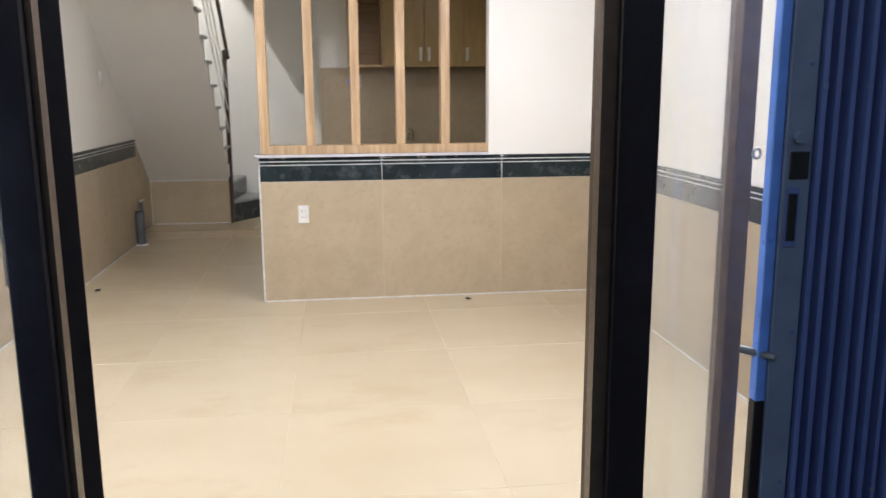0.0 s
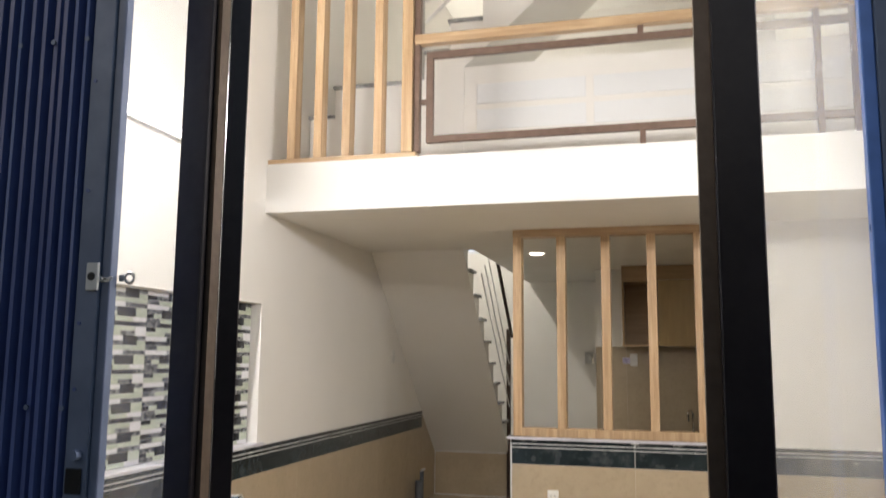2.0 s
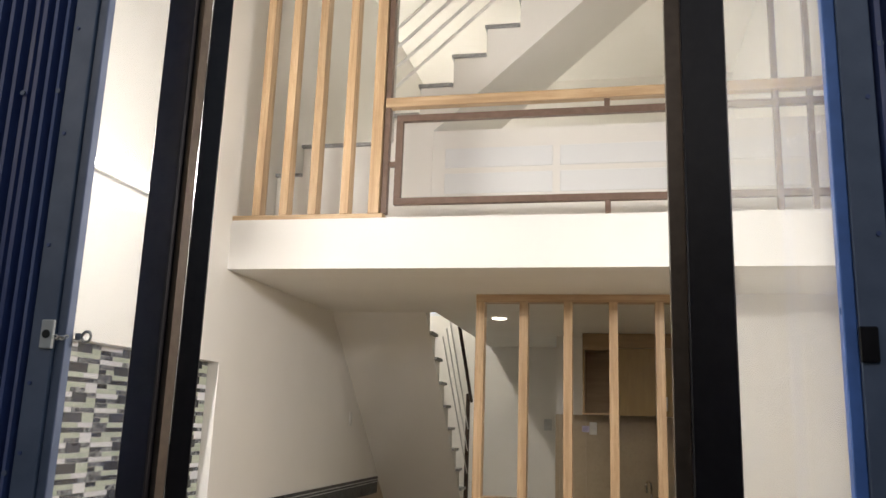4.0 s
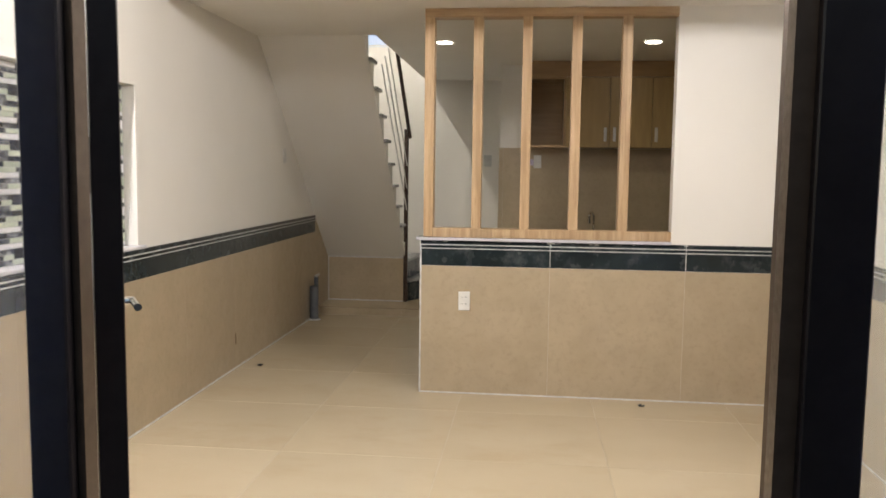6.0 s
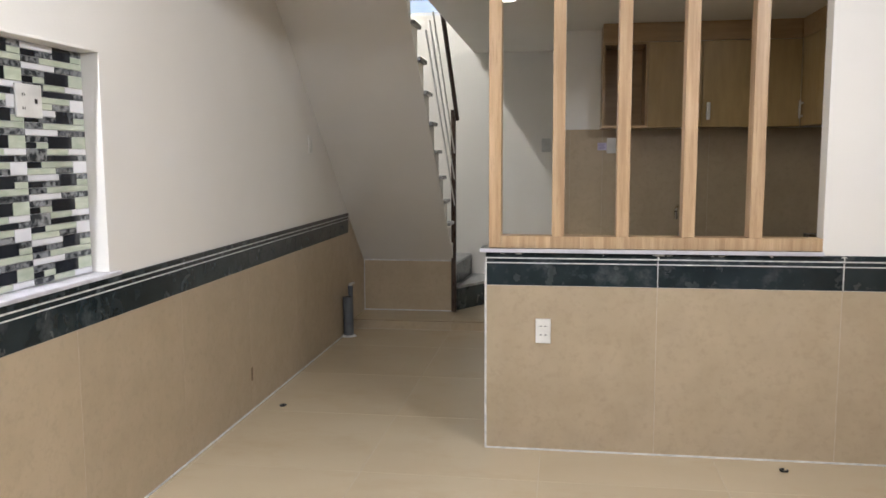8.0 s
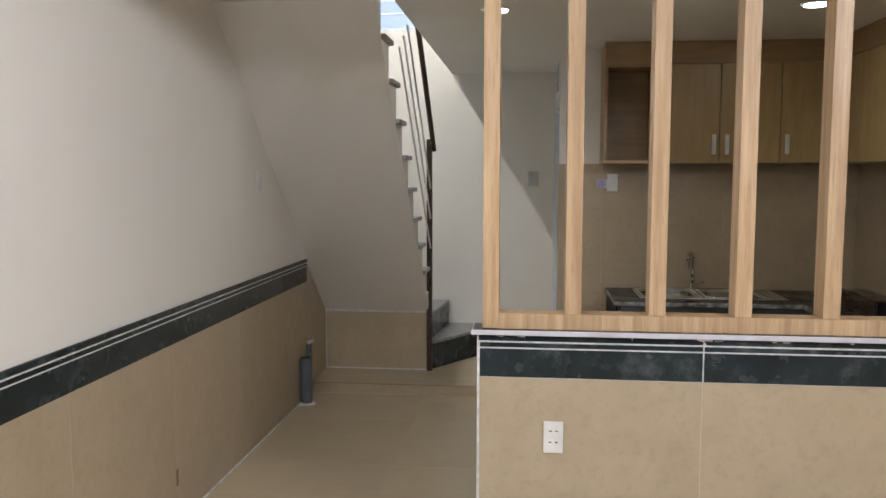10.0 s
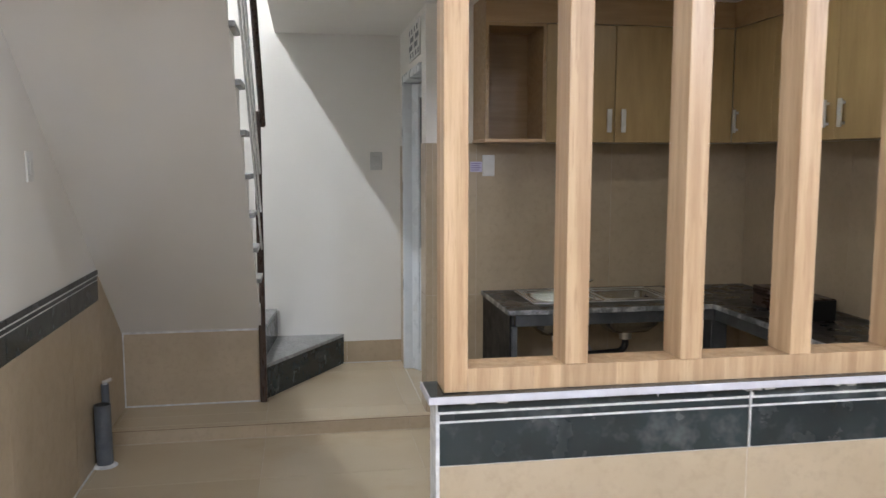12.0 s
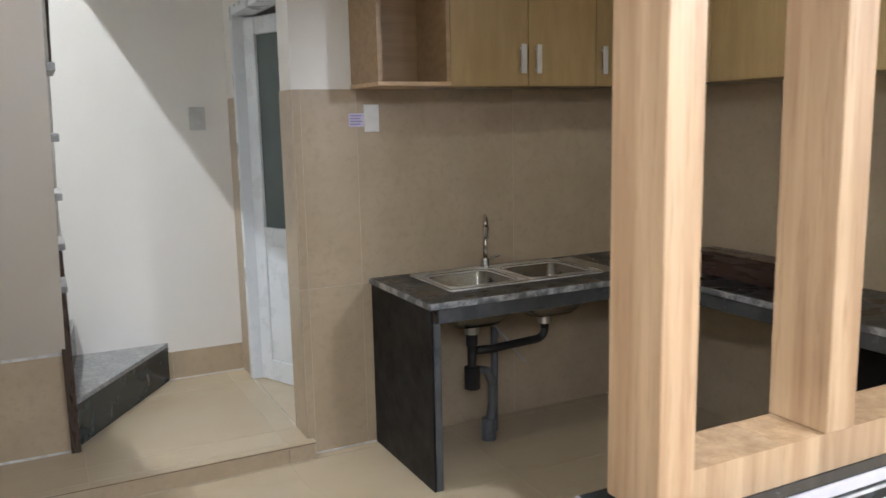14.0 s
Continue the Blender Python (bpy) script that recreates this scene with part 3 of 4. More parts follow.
part("newel_post", bev(box(bmesh.new(), -0.580, SOFY - 0.035, STEPZ, -0.540, SOFY + 0.005, 1.80), 0.006, 2), DARK_WOOD, stair, "dark wooden newel post")
slope_dir = Vector((0, -1, SLOPE))
p0 = Vector((-0.53, SOFY - 0.01, 1.74))
bm = rod(bmesh.new(), p0 + slope_dir * -0.02, p0 + slope_dir * 1.12, 0.018, 12)
part("handrail", bm, DARK_WOOD, stair, "dark wooden handrail")
part("newel_knob", rod(bmesh.new(), (-0.55, SOFY - 0.012, 1.775), (-0.53, SOFY - 0.012, 1.775), 0.014, 10), DARK_WOOD, stair)
for k in range(3):
    q = p0 + Vector((-0.020, -0.02, -0.30 - 0.22 * k))
    part("rail_rod", rod(bmesh.new(), q, q + slope_dir * (1.1 + 0.15 * k), 0.006, 8), PALE_STEEL, stair)

# ---- washroom door, ajar ----
door = thing("washroom_door", "white plastic washroom door with dark frosted pane, ajar", "door")
for n, c in (("jamb", (BX - 0.012, DY1 - 0.05, STEPZ, BX + 0.10, DY1 - 0.001, DZ1 - 0.001)), ("jamb", (BX + 0.02, DY0 + 0.001, STEPZ, BX + 0.10, DY0 + 0.03, DZ1 - 0.001)),
             ("head", (BX - 0.012, DY0 + 0.031, DZ1 - 0.05, BX + 0.10, DY1 - 0.051, DZ1 - 0.001))):
    part(n, cube(*c, w=0.004, seg=2), WHITE_DOOR, door)
hinge = pose(BX + 0.045, DY1 - 0.055, 0, 0, 0, 24)
DW = 0.70


def leaf_part(n, c, mat, lab="", w=0.003):
    o = part(n, bev(box(bmesh.new(), *c), w), mat, door, lab)
    o.matrix_local = hinge
    return o


for n, c in (("stile", (0.0, -0.085, STEPZ + 0.004, 0.04, 0, 2.02)), ("stile", (0.0, -DW, STEPZ + 0.004, 0.04, -DW + 0.085, 2.02)),
             ("rail", (0.001, -DW + 0.086, 1.93, 0.039, -0.086, 2.02)), ("rail", (0.001, -DW + 0.086, 0.83, 0.039, -0.086, 0.93)),
             ("rail", (0.001, -DW + 0.086, STEPZ + 0.004, 0.039, -0.086, 0.20)), ("panel", (0.008, -DW + 0.087, 0.2005, 0.032, -0.087, 0.8295))):
    leaf_part(n, c, WHITE_DOOR)
leaf_part("pane", (0.014, -DW + 0.087, 0.9305, 0.026, -0.087, 1.9295), FROST, "dark frosted glass pane", 0.0005)
# vent block over the door
vent = thing("vent_block", "white pierced cement vent block above the washroom door", "vent block")
part("frame", cube(BX - 0.010, 2.86, 2.125, BX - 0.001, 3.32, 2.335, w=0.002), WHITE_PLASTIC, vent)
# Openings are raised dark grey pieces, coloured for the shade inside the holes.
for y0 in (2.875, 3.10):
    for i in range(4):
        for j in range(4):
            if (i + j) % 2 == 0 or 0 < i < 3 > j > 0:
                part("opening", cube(BX - 0.0115, y0 + 0.006 + i * 0.050, 2.138 + j * 0.047, BX - 0.0095, y0 + 0.040 + i * 0.050, 2.169 + j * 0.047, w=0.0005), GREY_PIPE, vent)

# ---- kitchen counter ----
CZ, CF, CTX = 0.776, 2.035, 1.80
counter = thing("kitchen_counter", "black stone L-shaped counter on stone end panels, scuffed edges", "counter")
SX0, SX1, SY0, SY1 = 0.868, 1.650, 2.19, 2.61


def slab_of(bm, rects, z0, z1):
    """One connected slab over the given rectangles, which share their edges."""
    xs, ys = sorted({v for r in rects for v in (r[0], r[2])}), sorted({v for r in rects for v in (r[1], r[3])})
    verts = {}

    def vert(i, j, z):
        if (i, j, z) not in verts:
            verts[i, j, z] = bm.verts.new((xs[i], ys[j], z))
        return verts[i, j, z]

    def solid(i, j):
        if not (0 <= i < len(xs) - 1 and 0 <= j < len(ys) - 1):
            return False
        cx, cy = (xs[i] + xs[i + 1]) / 2, (ys[j] + ys[j + 1]) / 2
        return any(r[0] < cx < r[2] and r[1] < cy < r[3] for r in rects)
    for i in range(len(xs) - 1):
        for j in range(len(ys) - 1):
            if solid(i, j):
                ring = ((i, j), (i + 1, j), (i + 1, j + 1), (i, j + 1))
                bm.faces.new([vert(*p, z1) for p in ring])
                bm.faces.new([vert(*p, z0) for p in reversed(ring)])
                for k, (di, dj) in enumerate(((0, -1), (1, 0), (0, 1), (-1, 0))):
                    if not solid(i + di, j + dj):
                        p, q = ring[k], ring[(k + 1) % 4]
                        bm.faces.new((vert(*p, z0), vert(*q, z0), vert(*q, z1), vert(*p, z1)))
    return bm


bm = slab_of(bmesh.new(), ((0.70, CF, SX0 + 0.02, KB - G), (SX1 - 0.02, CF, RX - G, KB - G), (SX0 + 0.02, CF, SX1 - 0.02, SY0 + 0.02),
                           (SX0 + 0.02, SY1 - 0.02, SX1 - 0.02, KB - G), (CTX, 0.55, RX - G, CF)), CZ - 0.022, CZ)
part("worktop", bm, COUNTER_STONE, counter, "black stone worktop")
part("front_edge", cube(0.698, CF - 0.012, CZ - 0.024, CTX - 0.012, CF - 0.0005, CZ + 0.001, w=0.002), WORN, counter, "pale worn worktop edge")
part("front_edge", cube(CTX - 0.012, 0.55, CZ - 0.024, CTX - 0.0005, CF - 0.0005, CZ + 0.001, w=0.002), WORN, counter, "pale worn worktop edge")
part("side_edge", cube(0.690, CF - 0.012, CZ - 0.024, 0.6995, KB - G, CZ + 0.001, w=0.002), WORN, counter, "pale worn worktop edge")
part("apron", cube(0.735, CF + 0.004, CZ - 0.085, CTX, CF + 0.024, CZ - 0.0245, w=0.002), SLATE, counter, "grey cement apron")
part("apron", cube(CTX + 0.004, 0.57, CZ - 0.085, CTX + 0.024, CF, CZ - 0.0245, w=0.002), SLATE, counter, "grey cement apron")
part("end_panel", cube(0.702, CF + 0.006, 0.0, 0.712, KB - G - 0.001, CZ - 0.0245), END_STONE, counter, "black stone end panel")
part("end_post", cube(0.7125, CF + 0.002, 0.0, 0.742, CF + 0.06, CZ - 0.0855, w=0.003), SLATE, counter, "grey scuffed edge of the end panel")
part("end_core", cube(0.7125, CF + 0.0605, 0.0, 0.741, KB - G - 0.001, CZ - 0.03), CONCRETE, counter)
part("corner_post", cube(CTX + 0.0, CF + 0.025, 0.0, CTX + 0.09, CF + 0.11, CZ - 0.0255, w=0.003), SLATE, counter, "grey stone corner support")
part("inner_panel", cube(CTX + 0.05, 1.06, 0.0, RX - G - 0.001, 1.13, CZ - 0.0255, w=0.003), END_STONE, counter, "black stone support panel")
part("end_panel", cube(CTX + 0.03, 0.56, 0.0, RX - G - 0.001, 0.60, CZ - 0.0255, w=0.003), END_STONE, counter, "black stone end panel")

# sink with two bowls
sink = thing("kitchen_sink", "brushed steel double-bowl sink set in the black counter", "sink")


def bowl_rim(x0, x1, y0, y1, ox0, ox1, oy0, oy1, zt):
    """Flat rim around a rounded bowl."""
    bm = bmesh.new()

    def ring(a0, a1, b0, b1, r, z, n=5):
        out = []
        for cx, cy, s in ((a1 - r, b1 - r, 0), (a0 + r, b1 - r, 90), (a0 + r, b0 + r, 180), (a1 - r, b0 + r, 270)):
            for i in range(n + 1):
                a = radians(s + 90 * i / n)
                out.append(bm.verts.new((cx + r * math.cos(a), cy + r * math.sin(a), z)))
        return out
    rings = [ring(ox0, ox1, oy0, oy1, 0.012, zt - 0.004), ring(ox0 + 0.004, ox1 - 0.004, oy0 + 0.004, oy1 - 0.004, 0.012, zt + 0.004),
             ring(x0 - 0.012, x1 + 0.012, y0 - 0.012, y1 + 0.012, 0.05, zt + 0.004), ring(x0, x1, y0, y1, 0.05, zt - 0.002),
             ring(x0 + 0.012, x1 - 0.012, y0 + 0.012, y1 - 0.012, 0.05, zt - 0.15), ring(x0 + 0.05, x1 - 0.05, y0 + 0.05, y1 - 0.05, 0.05, zt - 0.195),
             ring((x0 + x1) / 2 - 0.03, (x0 + x1) / 2 + 0.03, (y0 + y1) / 2 - 0.03, (y0 + y1) / 2 + 0.03, 0.029, zt - 0.198)]
    for p, q in zip(rings, rings[1:]):
        for i in range(len(p)):
            j = (i + 1) % len(p)
            bm.faces.new((p[i], p[j], q[j], q[i]))
    bm.faces.new(rings[-1])
    return bm


XM = (SX0 + SX1) / 2
for a0, a1 in ((SX0, XM), (XM + 0.0005, SX1)):
    bowl = smooth(part("bowl", bowl_rim(a0 + 0.036, a1 - 0.036, SY0 + 0.040, SY1 - 0.085, a0, a1, SY0, SY1, CZ + 0.004), SINK_STEEL, sink))
    # Rim faces take the steel that has the light in its colour.
    bowl.data.materials.append(RIM_STEEL)
    for f in bowl.data.polygons[:72]:
        f.material_index = 1
    for n, (x0, x1, y0, y1), r in (("bowl_lip", (a0 + 0.028, a1 - 0.028, SY0 + 0.032, SY1 - 0.077), 0.05), ("outer_lip", (a0 + 0.004, a1 - 0.004, SY0 + 0.004, SY1 - 0.004), 0.012)):
        loop = []
        for ccx, ccy, q in ((x1 - r, y1 - r, 0), (x0 + r, y1 - r, 90), (x0 + r, y0 + r, 180), (x1 - r, y0 + r, 270)):
            loop += [(ccx + r * math.cos(radians(q + 18 * i)), ccy + r * math.sin(radians(q + 18 * i)), CZ + 0.0085) for i in range(6)]
        smooth(part(n, tube(bmesh.new(), [Vector(p) for p in loop + loop[:1]], 0.0032, 6), CHROME, bowl, "bright pressed lip"))
    mod = bowl.modifiers.new("sheet", "SOLIDIFY")
    mod.thickness, mod.offset = 0.002, -1
    cx, cy = (a0 + a1) / 2, (SY0 + SY1 - 0.05) / 2
    part("drain", rod(bmesh.new(), (cx, cy, CZ - 0.193), (cx, cy, CZ - 0.185), 0.032, 16), CHROME, sink)
    part("drain_cup", rod(bmesh.new(), (cx, cy, CZ - 0.245), (cx, cy, CZ - 0.199), 0.034, 14), STEEL, sink)
part("drainboard", cube(SX1 + 0.003, SY0 + 0.01, CZ + 0.0005, SX1 + 0.11, SY1 - 0.01, CZ + 0.004, w=0.001), STEEL, sink)

faucet = thing("kitchen_faucet", "chrome swan-neck tap behind the sink", "tap")
FX, FY = 1.255, SY1 - 0.03
part("base", rod(bmesh.new(), (FX, FY, CZ + 0.008), (FX, FY, CZ + 0.05), 0.024, 16, 0.019), CHROME, faucet)
neck = [(FX, FY, CZ + 0.05), (FX, FY, CZ + 0.20)] + arc((FX - 0.025, FY - 0.049, CZ + 0.20), 0.055, 0, 165, (0.45, 0.893, 0), (0, 0, 1), 10)
smooth(part("neck", tube(bmesh.new(), neck, 0.011, 12), CHROME, faucet))
e = neck[-1]
part("nozzle", rod(bmesh.new(), e, (e[0], e[1] + 0.006, e[2] - 0.055), 0.014, 12), CHROME, faucet)
part("lever", rod(bmesh.new(), (FX + 0.02, FY, CZ + 0.045), (FX + 0.075, FY - 0.01, CZ + 0.06), 0.007, 8), CHROME, faucet)

drain = thing("drain_pipes", "black and grey plastic drain pipes beneath the sink", "drain pipes")
D1, D2, DYc = (SX0 + XM) / 2, (SX1 + XM) / 2, (SY0 + SY1 - 0.05) / 2
smooth(part("trap_arm", tube(bmesh.new(), [(D2, DYc, CZ - 0.236), (D2, DYc, CZ - 0.27)] + arc((D2 - 0.05, DYc, CZ - 0.27), 0.05, 0, -90, (1, 0, 0), (0, 0, 1), 6)
           + [(D1 + 0.1, DYc, CZ - 0.33), (D1 + 0.02, DYc, CZ - 0.325)], 0.019, 10), BLACK, drain))
part("trap_nut", rod(bmesh.new(), (D1, DYc, CZ - 0.30), (D1, DYc, CZ - 0.236), 0.026, 12), BLACK, drain)
smooth(part("tail", tube(bmesh.new(), [(D1, DYc, CZ - 0.30), (D1, DYc, CZ - 0.44)], 0.021, 12), BLACK, drain))
part("bottle_trap", rod(bmesh.new(), (D1, DYc, CZ - 0.50), (D1, DYc, CZ - 0.40), 0.036, 14), BLACK, drain)
smooth(part("outlet_hose", tube(bmesh.new(), [(D1 + 0.03, DYc, CZ - 0.42), (D1 + 0.08, DYc + 0.01, CZ - 0.43), (D1 + 0.115, DYc + 0.02, CZ - 0.50), (D1 + 0.12, DYc + 0.03, CZ - 0.60), (D1 + 0.105, DYc + 0.04, 0.06)], 0.020, 10), GREY_PIPE, drain))
part("floor_socket", rod(bmesh.new(), (D1 + 0.105, DYc + 0.04, 0.0), (D1 + 0.105, DYc + 0.04, 0.10), 0.034, 14), GREY_PIPE, drain)
smooth(part("vent_pipe", tube(bmesh.new(), [(D1 + 0.16, DYc + 0.08, 0.02), (D1 + 0.17, DYc + 0.09, CZ - 0.26)], 0.017, 10), GREY_PIPE, drain))
smooth(part("supply_hose", tube(bmesh.new(), [(D1 + 0.16, DYc + 0.10, CZ - 0.23), (D1 + 0.22, DYc + 0.02, CZ - 0.34), (D1 + 0.28, DYc - 0.01, CZ - 0.42)], 0.008, 8), PALE_PIPE, drain))

# long block lying on the counter
blk = thing("wooden_block", "dark brown timber box on the counter", "box")
part("body", bev(box(bmesh.new(), 1.99, 1.52, CZ + 0.001, 2.13, 2.00, CZ + 0.105), 0.004, 2), BLOCK_WOOD, blk)
part("end_cap", cube(1.995, 1.512, CZ + 0.005, 2.125, 1.5195, CZ + 0.10), BLACK, blk)

# ---- wall cabinets ----
CB, CT, CFY, CFX = 1.615, 2.232, 2.345, 2.03


def handle(parent, m):
    h = part("handle", bev(box(bmesh.new(), -0.013, -0.028, -0.062, 0.013, -0.018, 0.062), 0.003, 2), PALE_STEEL, parent, "pale steel bar handle")
    h.matrix_local = m
    for s in (-0.045, 0.045):
        q = part("handle_foot", box(bmesh.new(), -0.006, -0.021, s - 0.006, 0.006, 0.0, s + 0.006), PALE_STEEL, parent)
        q.matrix_local = m
    return h


open_box = thing("open_cabinet", "open oak laminate wall cabinet box", "cabinet")
part("side", cube(0.64, CFY, CB + 0.018, 0.658, KB - G - 0.002, CT), CAB_IN, open_box)
part("side", cube(0.949, CFY, CB + 0.018, 0.966, KB - G - 0.002, CT), CAB_IN, open_box)
part("bottom", cube(0.636, CFY - 0.006, CB, 0.966, KB - G - 0.002, CB + 0.0175, w=0.002), OAK_H, open_box, "paler oak bottom board")
part("back", cube(0.6585, KB - G - 0.02, CB + 0.018, 0.9485, KB - G - 0.0025, CT), CAB_IN, open_box)
part("top", cube(0.6585, CFY, CT - 0.018, 0.9485, KB - G - 0.021, CT), CAB_IN, open_box)
units = [(0.967, 1.350, (1.313,)), (1.351, 1.715, (1.392,)), (1.716, CFX - 0.001, (1.752,))]
for x0, x1, hx in units:
    u = thing("wall_cabinet", "oak laminate wall cabinet with one door", "cabinet", "kitchen wall cabinets")
    part("body", cube(x0 + 0.001, CFY + 0.019, CB + 0.003, x1 - 0.001, KB - G - 0.002, CT), CAB, u)
    d = part("cabinet_door", cube(x0 + 0.0015, CFY, CB, x1 - 0.0015, CFY + 0.018, CT - 0.002, w=0.0015), CAB, u)
    for q in hx:
        handle(d, pose(q, CFY, CB + 0.115))
RC = [2.343, 1.96, 1.46, 0.98, 0.52]
for k, (y1, y0) in enumerate(zip(RC, RC[1:])):
    u = thing("wall_cabinet", "oak laminate wall cabinet with one door", "cabinet", "kitchen wall cabinets")
    part("body", cube(CFX + 0.019, y0 + 0.001, CB + 0.003, RX - 0.002 - G, y1 - 0.001, CT), CAB, u)
    d = part("cabinet_door", cube(CFX, y0 + 0.0015, CB, CFX + 0.018, y1 - 0.0015, CT - 0.002, w=0.0015), CAB, u)
    hy = y0 + 0.05 if k % 2 == 1 else y1 - 0.06
    handle(d, pose(CFX, hy, CB + 0.115, 0, 0, -90))
fascia = thing("cabinet_fascia", "oak laminate fascia closing the gap up to the ceiling", "fascia")
part("board", cube(0.64, CFY - 0.004, CT + 0.001, CFX - 0.001, CFY + 0.014, CEIL - 0.001), CAB_IN, fascia)
part("board", cube(CFX - 0.004, 0.52, CT + 0.001, CFX + 0.014, CFY - 0.0045, CEIL - 0.001), CAB_IN, fascia)
part("board", cube(0.64, CFY + 0.0145, CT + 0.001, 0.656, KB - 0.002, CEIL - 0.001), CAB_IN, fascia)

# ---- downlights ----
for x, y in ((0.0, 1.25), (1.55, 1.27)):
    dl = thing("downlight", "round recessed downlight, lit, in the white ceiling", "ceiling light", "kitchen downlights")
    part("ring", rod(bmesh.new(), (x, y, CEIL - 0.008), (x, y, CEIL - 0.0005), 0.072, 28, 0.076), WHITE_PLASTIC, dl)
    part("diffuser", rod(bmesh.new(), (x, y, CEIL - 0.0125), (x, y, CEIL - 0.0085), 0.060, 28), LAMP_GLOW, dl, "glowing white diffuser")
# Unseen disc, added as a fixture for the upstairs fill.
for x, y, r in ((0.9, 1.2, 0.16),):
    dl = thing("added_ceiling_disc", "round white ceiling disc, added unseen at the upstairs fill light", "ceiling light", "upper ceiling lamps")
    part("disc", rod(bmesh.new(), (x, y, HIGH - 0.03), (x, y, HIGH - 0.0005), r + 0.02, 28), WHITE_PLASTIC, dl)

TUBE_Z = 2.59
# Right housing is added unseen behind the fill light; the left holds a tube.
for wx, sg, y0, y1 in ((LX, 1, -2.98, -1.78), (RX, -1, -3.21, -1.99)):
    tl = thing("tube_or_fill_lamp", "long white tube lamp on the painted side wall, lit, right one added unseen", "lamp", "side wall tube lamps")
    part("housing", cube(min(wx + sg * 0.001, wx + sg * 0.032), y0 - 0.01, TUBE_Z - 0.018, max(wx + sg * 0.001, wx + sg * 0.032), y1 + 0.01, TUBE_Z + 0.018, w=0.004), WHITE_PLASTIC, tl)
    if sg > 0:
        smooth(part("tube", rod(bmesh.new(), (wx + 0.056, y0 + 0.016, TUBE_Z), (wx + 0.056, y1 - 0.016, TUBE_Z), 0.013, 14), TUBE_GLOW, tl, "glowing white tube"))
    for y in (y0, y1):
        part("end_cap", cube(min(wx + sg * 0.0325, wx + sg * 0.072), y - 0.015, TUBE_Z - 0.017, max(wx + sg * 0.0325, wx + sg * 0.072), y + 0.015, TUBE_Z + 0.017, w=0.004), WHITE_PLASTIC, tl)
wl = thing("wall_lamp", "white tube lamp on the wall over the stair, lit", "lamp")
part("housing", cube(LX + 0.001, 1.92, 3.70, LX + 0.032, 3.08, 3.74, w=0.004), WHITE_PLASTIC, wl)
smooth(part("tube", rod(bmesh.new(), (LX + 0.056, 1.946, 3.72), (LX + 0.056, 3.054, 3.72), 0.013, 14), STAIR_GLOW, wl, "glowing white tube"))
for y in (1.93, 3.07):
    part("end_cap", cube(LX + 0.0325, y - 0.015, 3.703, LX + 0.072, y + 0.015, 3.737, w=0.004), WHITE_PLASTIC, wl)

# ---- grey pipes by the stair ----
pip = thing("pipe_stubs", "two grey plastic pipe stubs standing by the tiled wall", "pipe")
part("pipe", rod(bmesh.new(), (LX + 0.052, 2.31, 0.0), (LX + 0.052, 2.31, 0.315), 0.040, 18), GREY_PIPE, pip)
# The pipe is solid; a black disc on top paints the shade of its hollow.
part("pipe_mouth", rod(bmesh.new(), (LX + 0.052, 2.31, 0.3152), (LX + 0.052, 2.31, 0.317), 0.033, 18), BLACK, pip)
part("thin_pipe", rod(bmesh.new(), (LX + 0.04, 2.43, 0.0), (LX + 0.04, 2.43, 0.385), 0.020, 14), GREY_PIPE, pip)
part("tap_elbow", rod(bmesh.new(), (LX + 0.03, 2.43, 0.395), (LX + 0.075, 2.425, 0.412), 0.009, 8), PALE_STEEL, pip, "small pale metal elbow")
part("elbow_stem", rod(bmesh.new(), (LX + 0.04, 2.43, 0.3852), (LX + 0.04, 2.43, 0.402), 0.012, 8), PALE_STEEL, pip)
part("mortar", rod(bmesh.new(), (LX + 0.052, 2.31, 0.0005), (LX + 0.052, 2.31, 0.012), 0.062, 16, 0.045), STRIPE, pip)
for x, y, rz in ((-1.21, 0.50, 30), (1.36, -0.127, 75)):
    c = thing("floor_clip", "small dark metal clip lying on the tiled floor", "clip")
    smooth(part("loop", tube(bmesh.new(), [pose(x, y, 0.006, 0, 0, rz) @ p for p in arc((0, 0, 0), 0.016, 0, 300, (1, 0, 0), (0, 1, 0), 10)], 0.005, 6), BLACK, c))
part("scuff", cube(LX + G, 0.40, 0.17, LX + G + 0.0006, 0.425, 0.245), SCUFF, wall_left, "brown scuff on the tile")

# ---- mezzanine rail and screen ----
ms = thing("upper_slat_screen", "pale oak upright slats standing on the mezzanine edge", "room divider")
part("sill_rail", bev(box(bmesh.new(), LX + 0.001, MEZY + 0.004, TOP + 0.001, -0.40, MEZY + 0.088, TOP + 0.030), 0.002), OAK_H, ms)
for x, w in ((-1.233, 0.052), (-1.057, 0.052), (-0.872, 0.052), (-0.668, 0.052), (-0.492, 0.066)):
    part("slat", bev(box(bmesh.new(), x, MEZY + 0.002, TOP + 0.0305, x + w, MEZY + 0.090, HIGH - 0.002), 0.0025, 2), OAK, ms)
rail = thing("mezzanine_railing", "brown steel railing with a pale oak handrail on the mezzanine", "railing")
part("end_post", bev(box(bmesh.new(), -0.418, MEZY + 0.02, TOP + 0.031, -0.385, MEZY + 0.07, HIGH - 0.003), 0.002), BROWN_STEEL, rail)
part("handrail", bev(box(bmesh.new(), -0.415, MEZY + 0.008, 3.372, RX - 0.001, MEZY + 0.078, 3.434), 0.008, 2), OAK_H, rail, "pale oak handrail")
RY0, RY1 = MEZY + 0.028, MEZY + 0.062
x0, x1 = -0.345, RX - 0.03
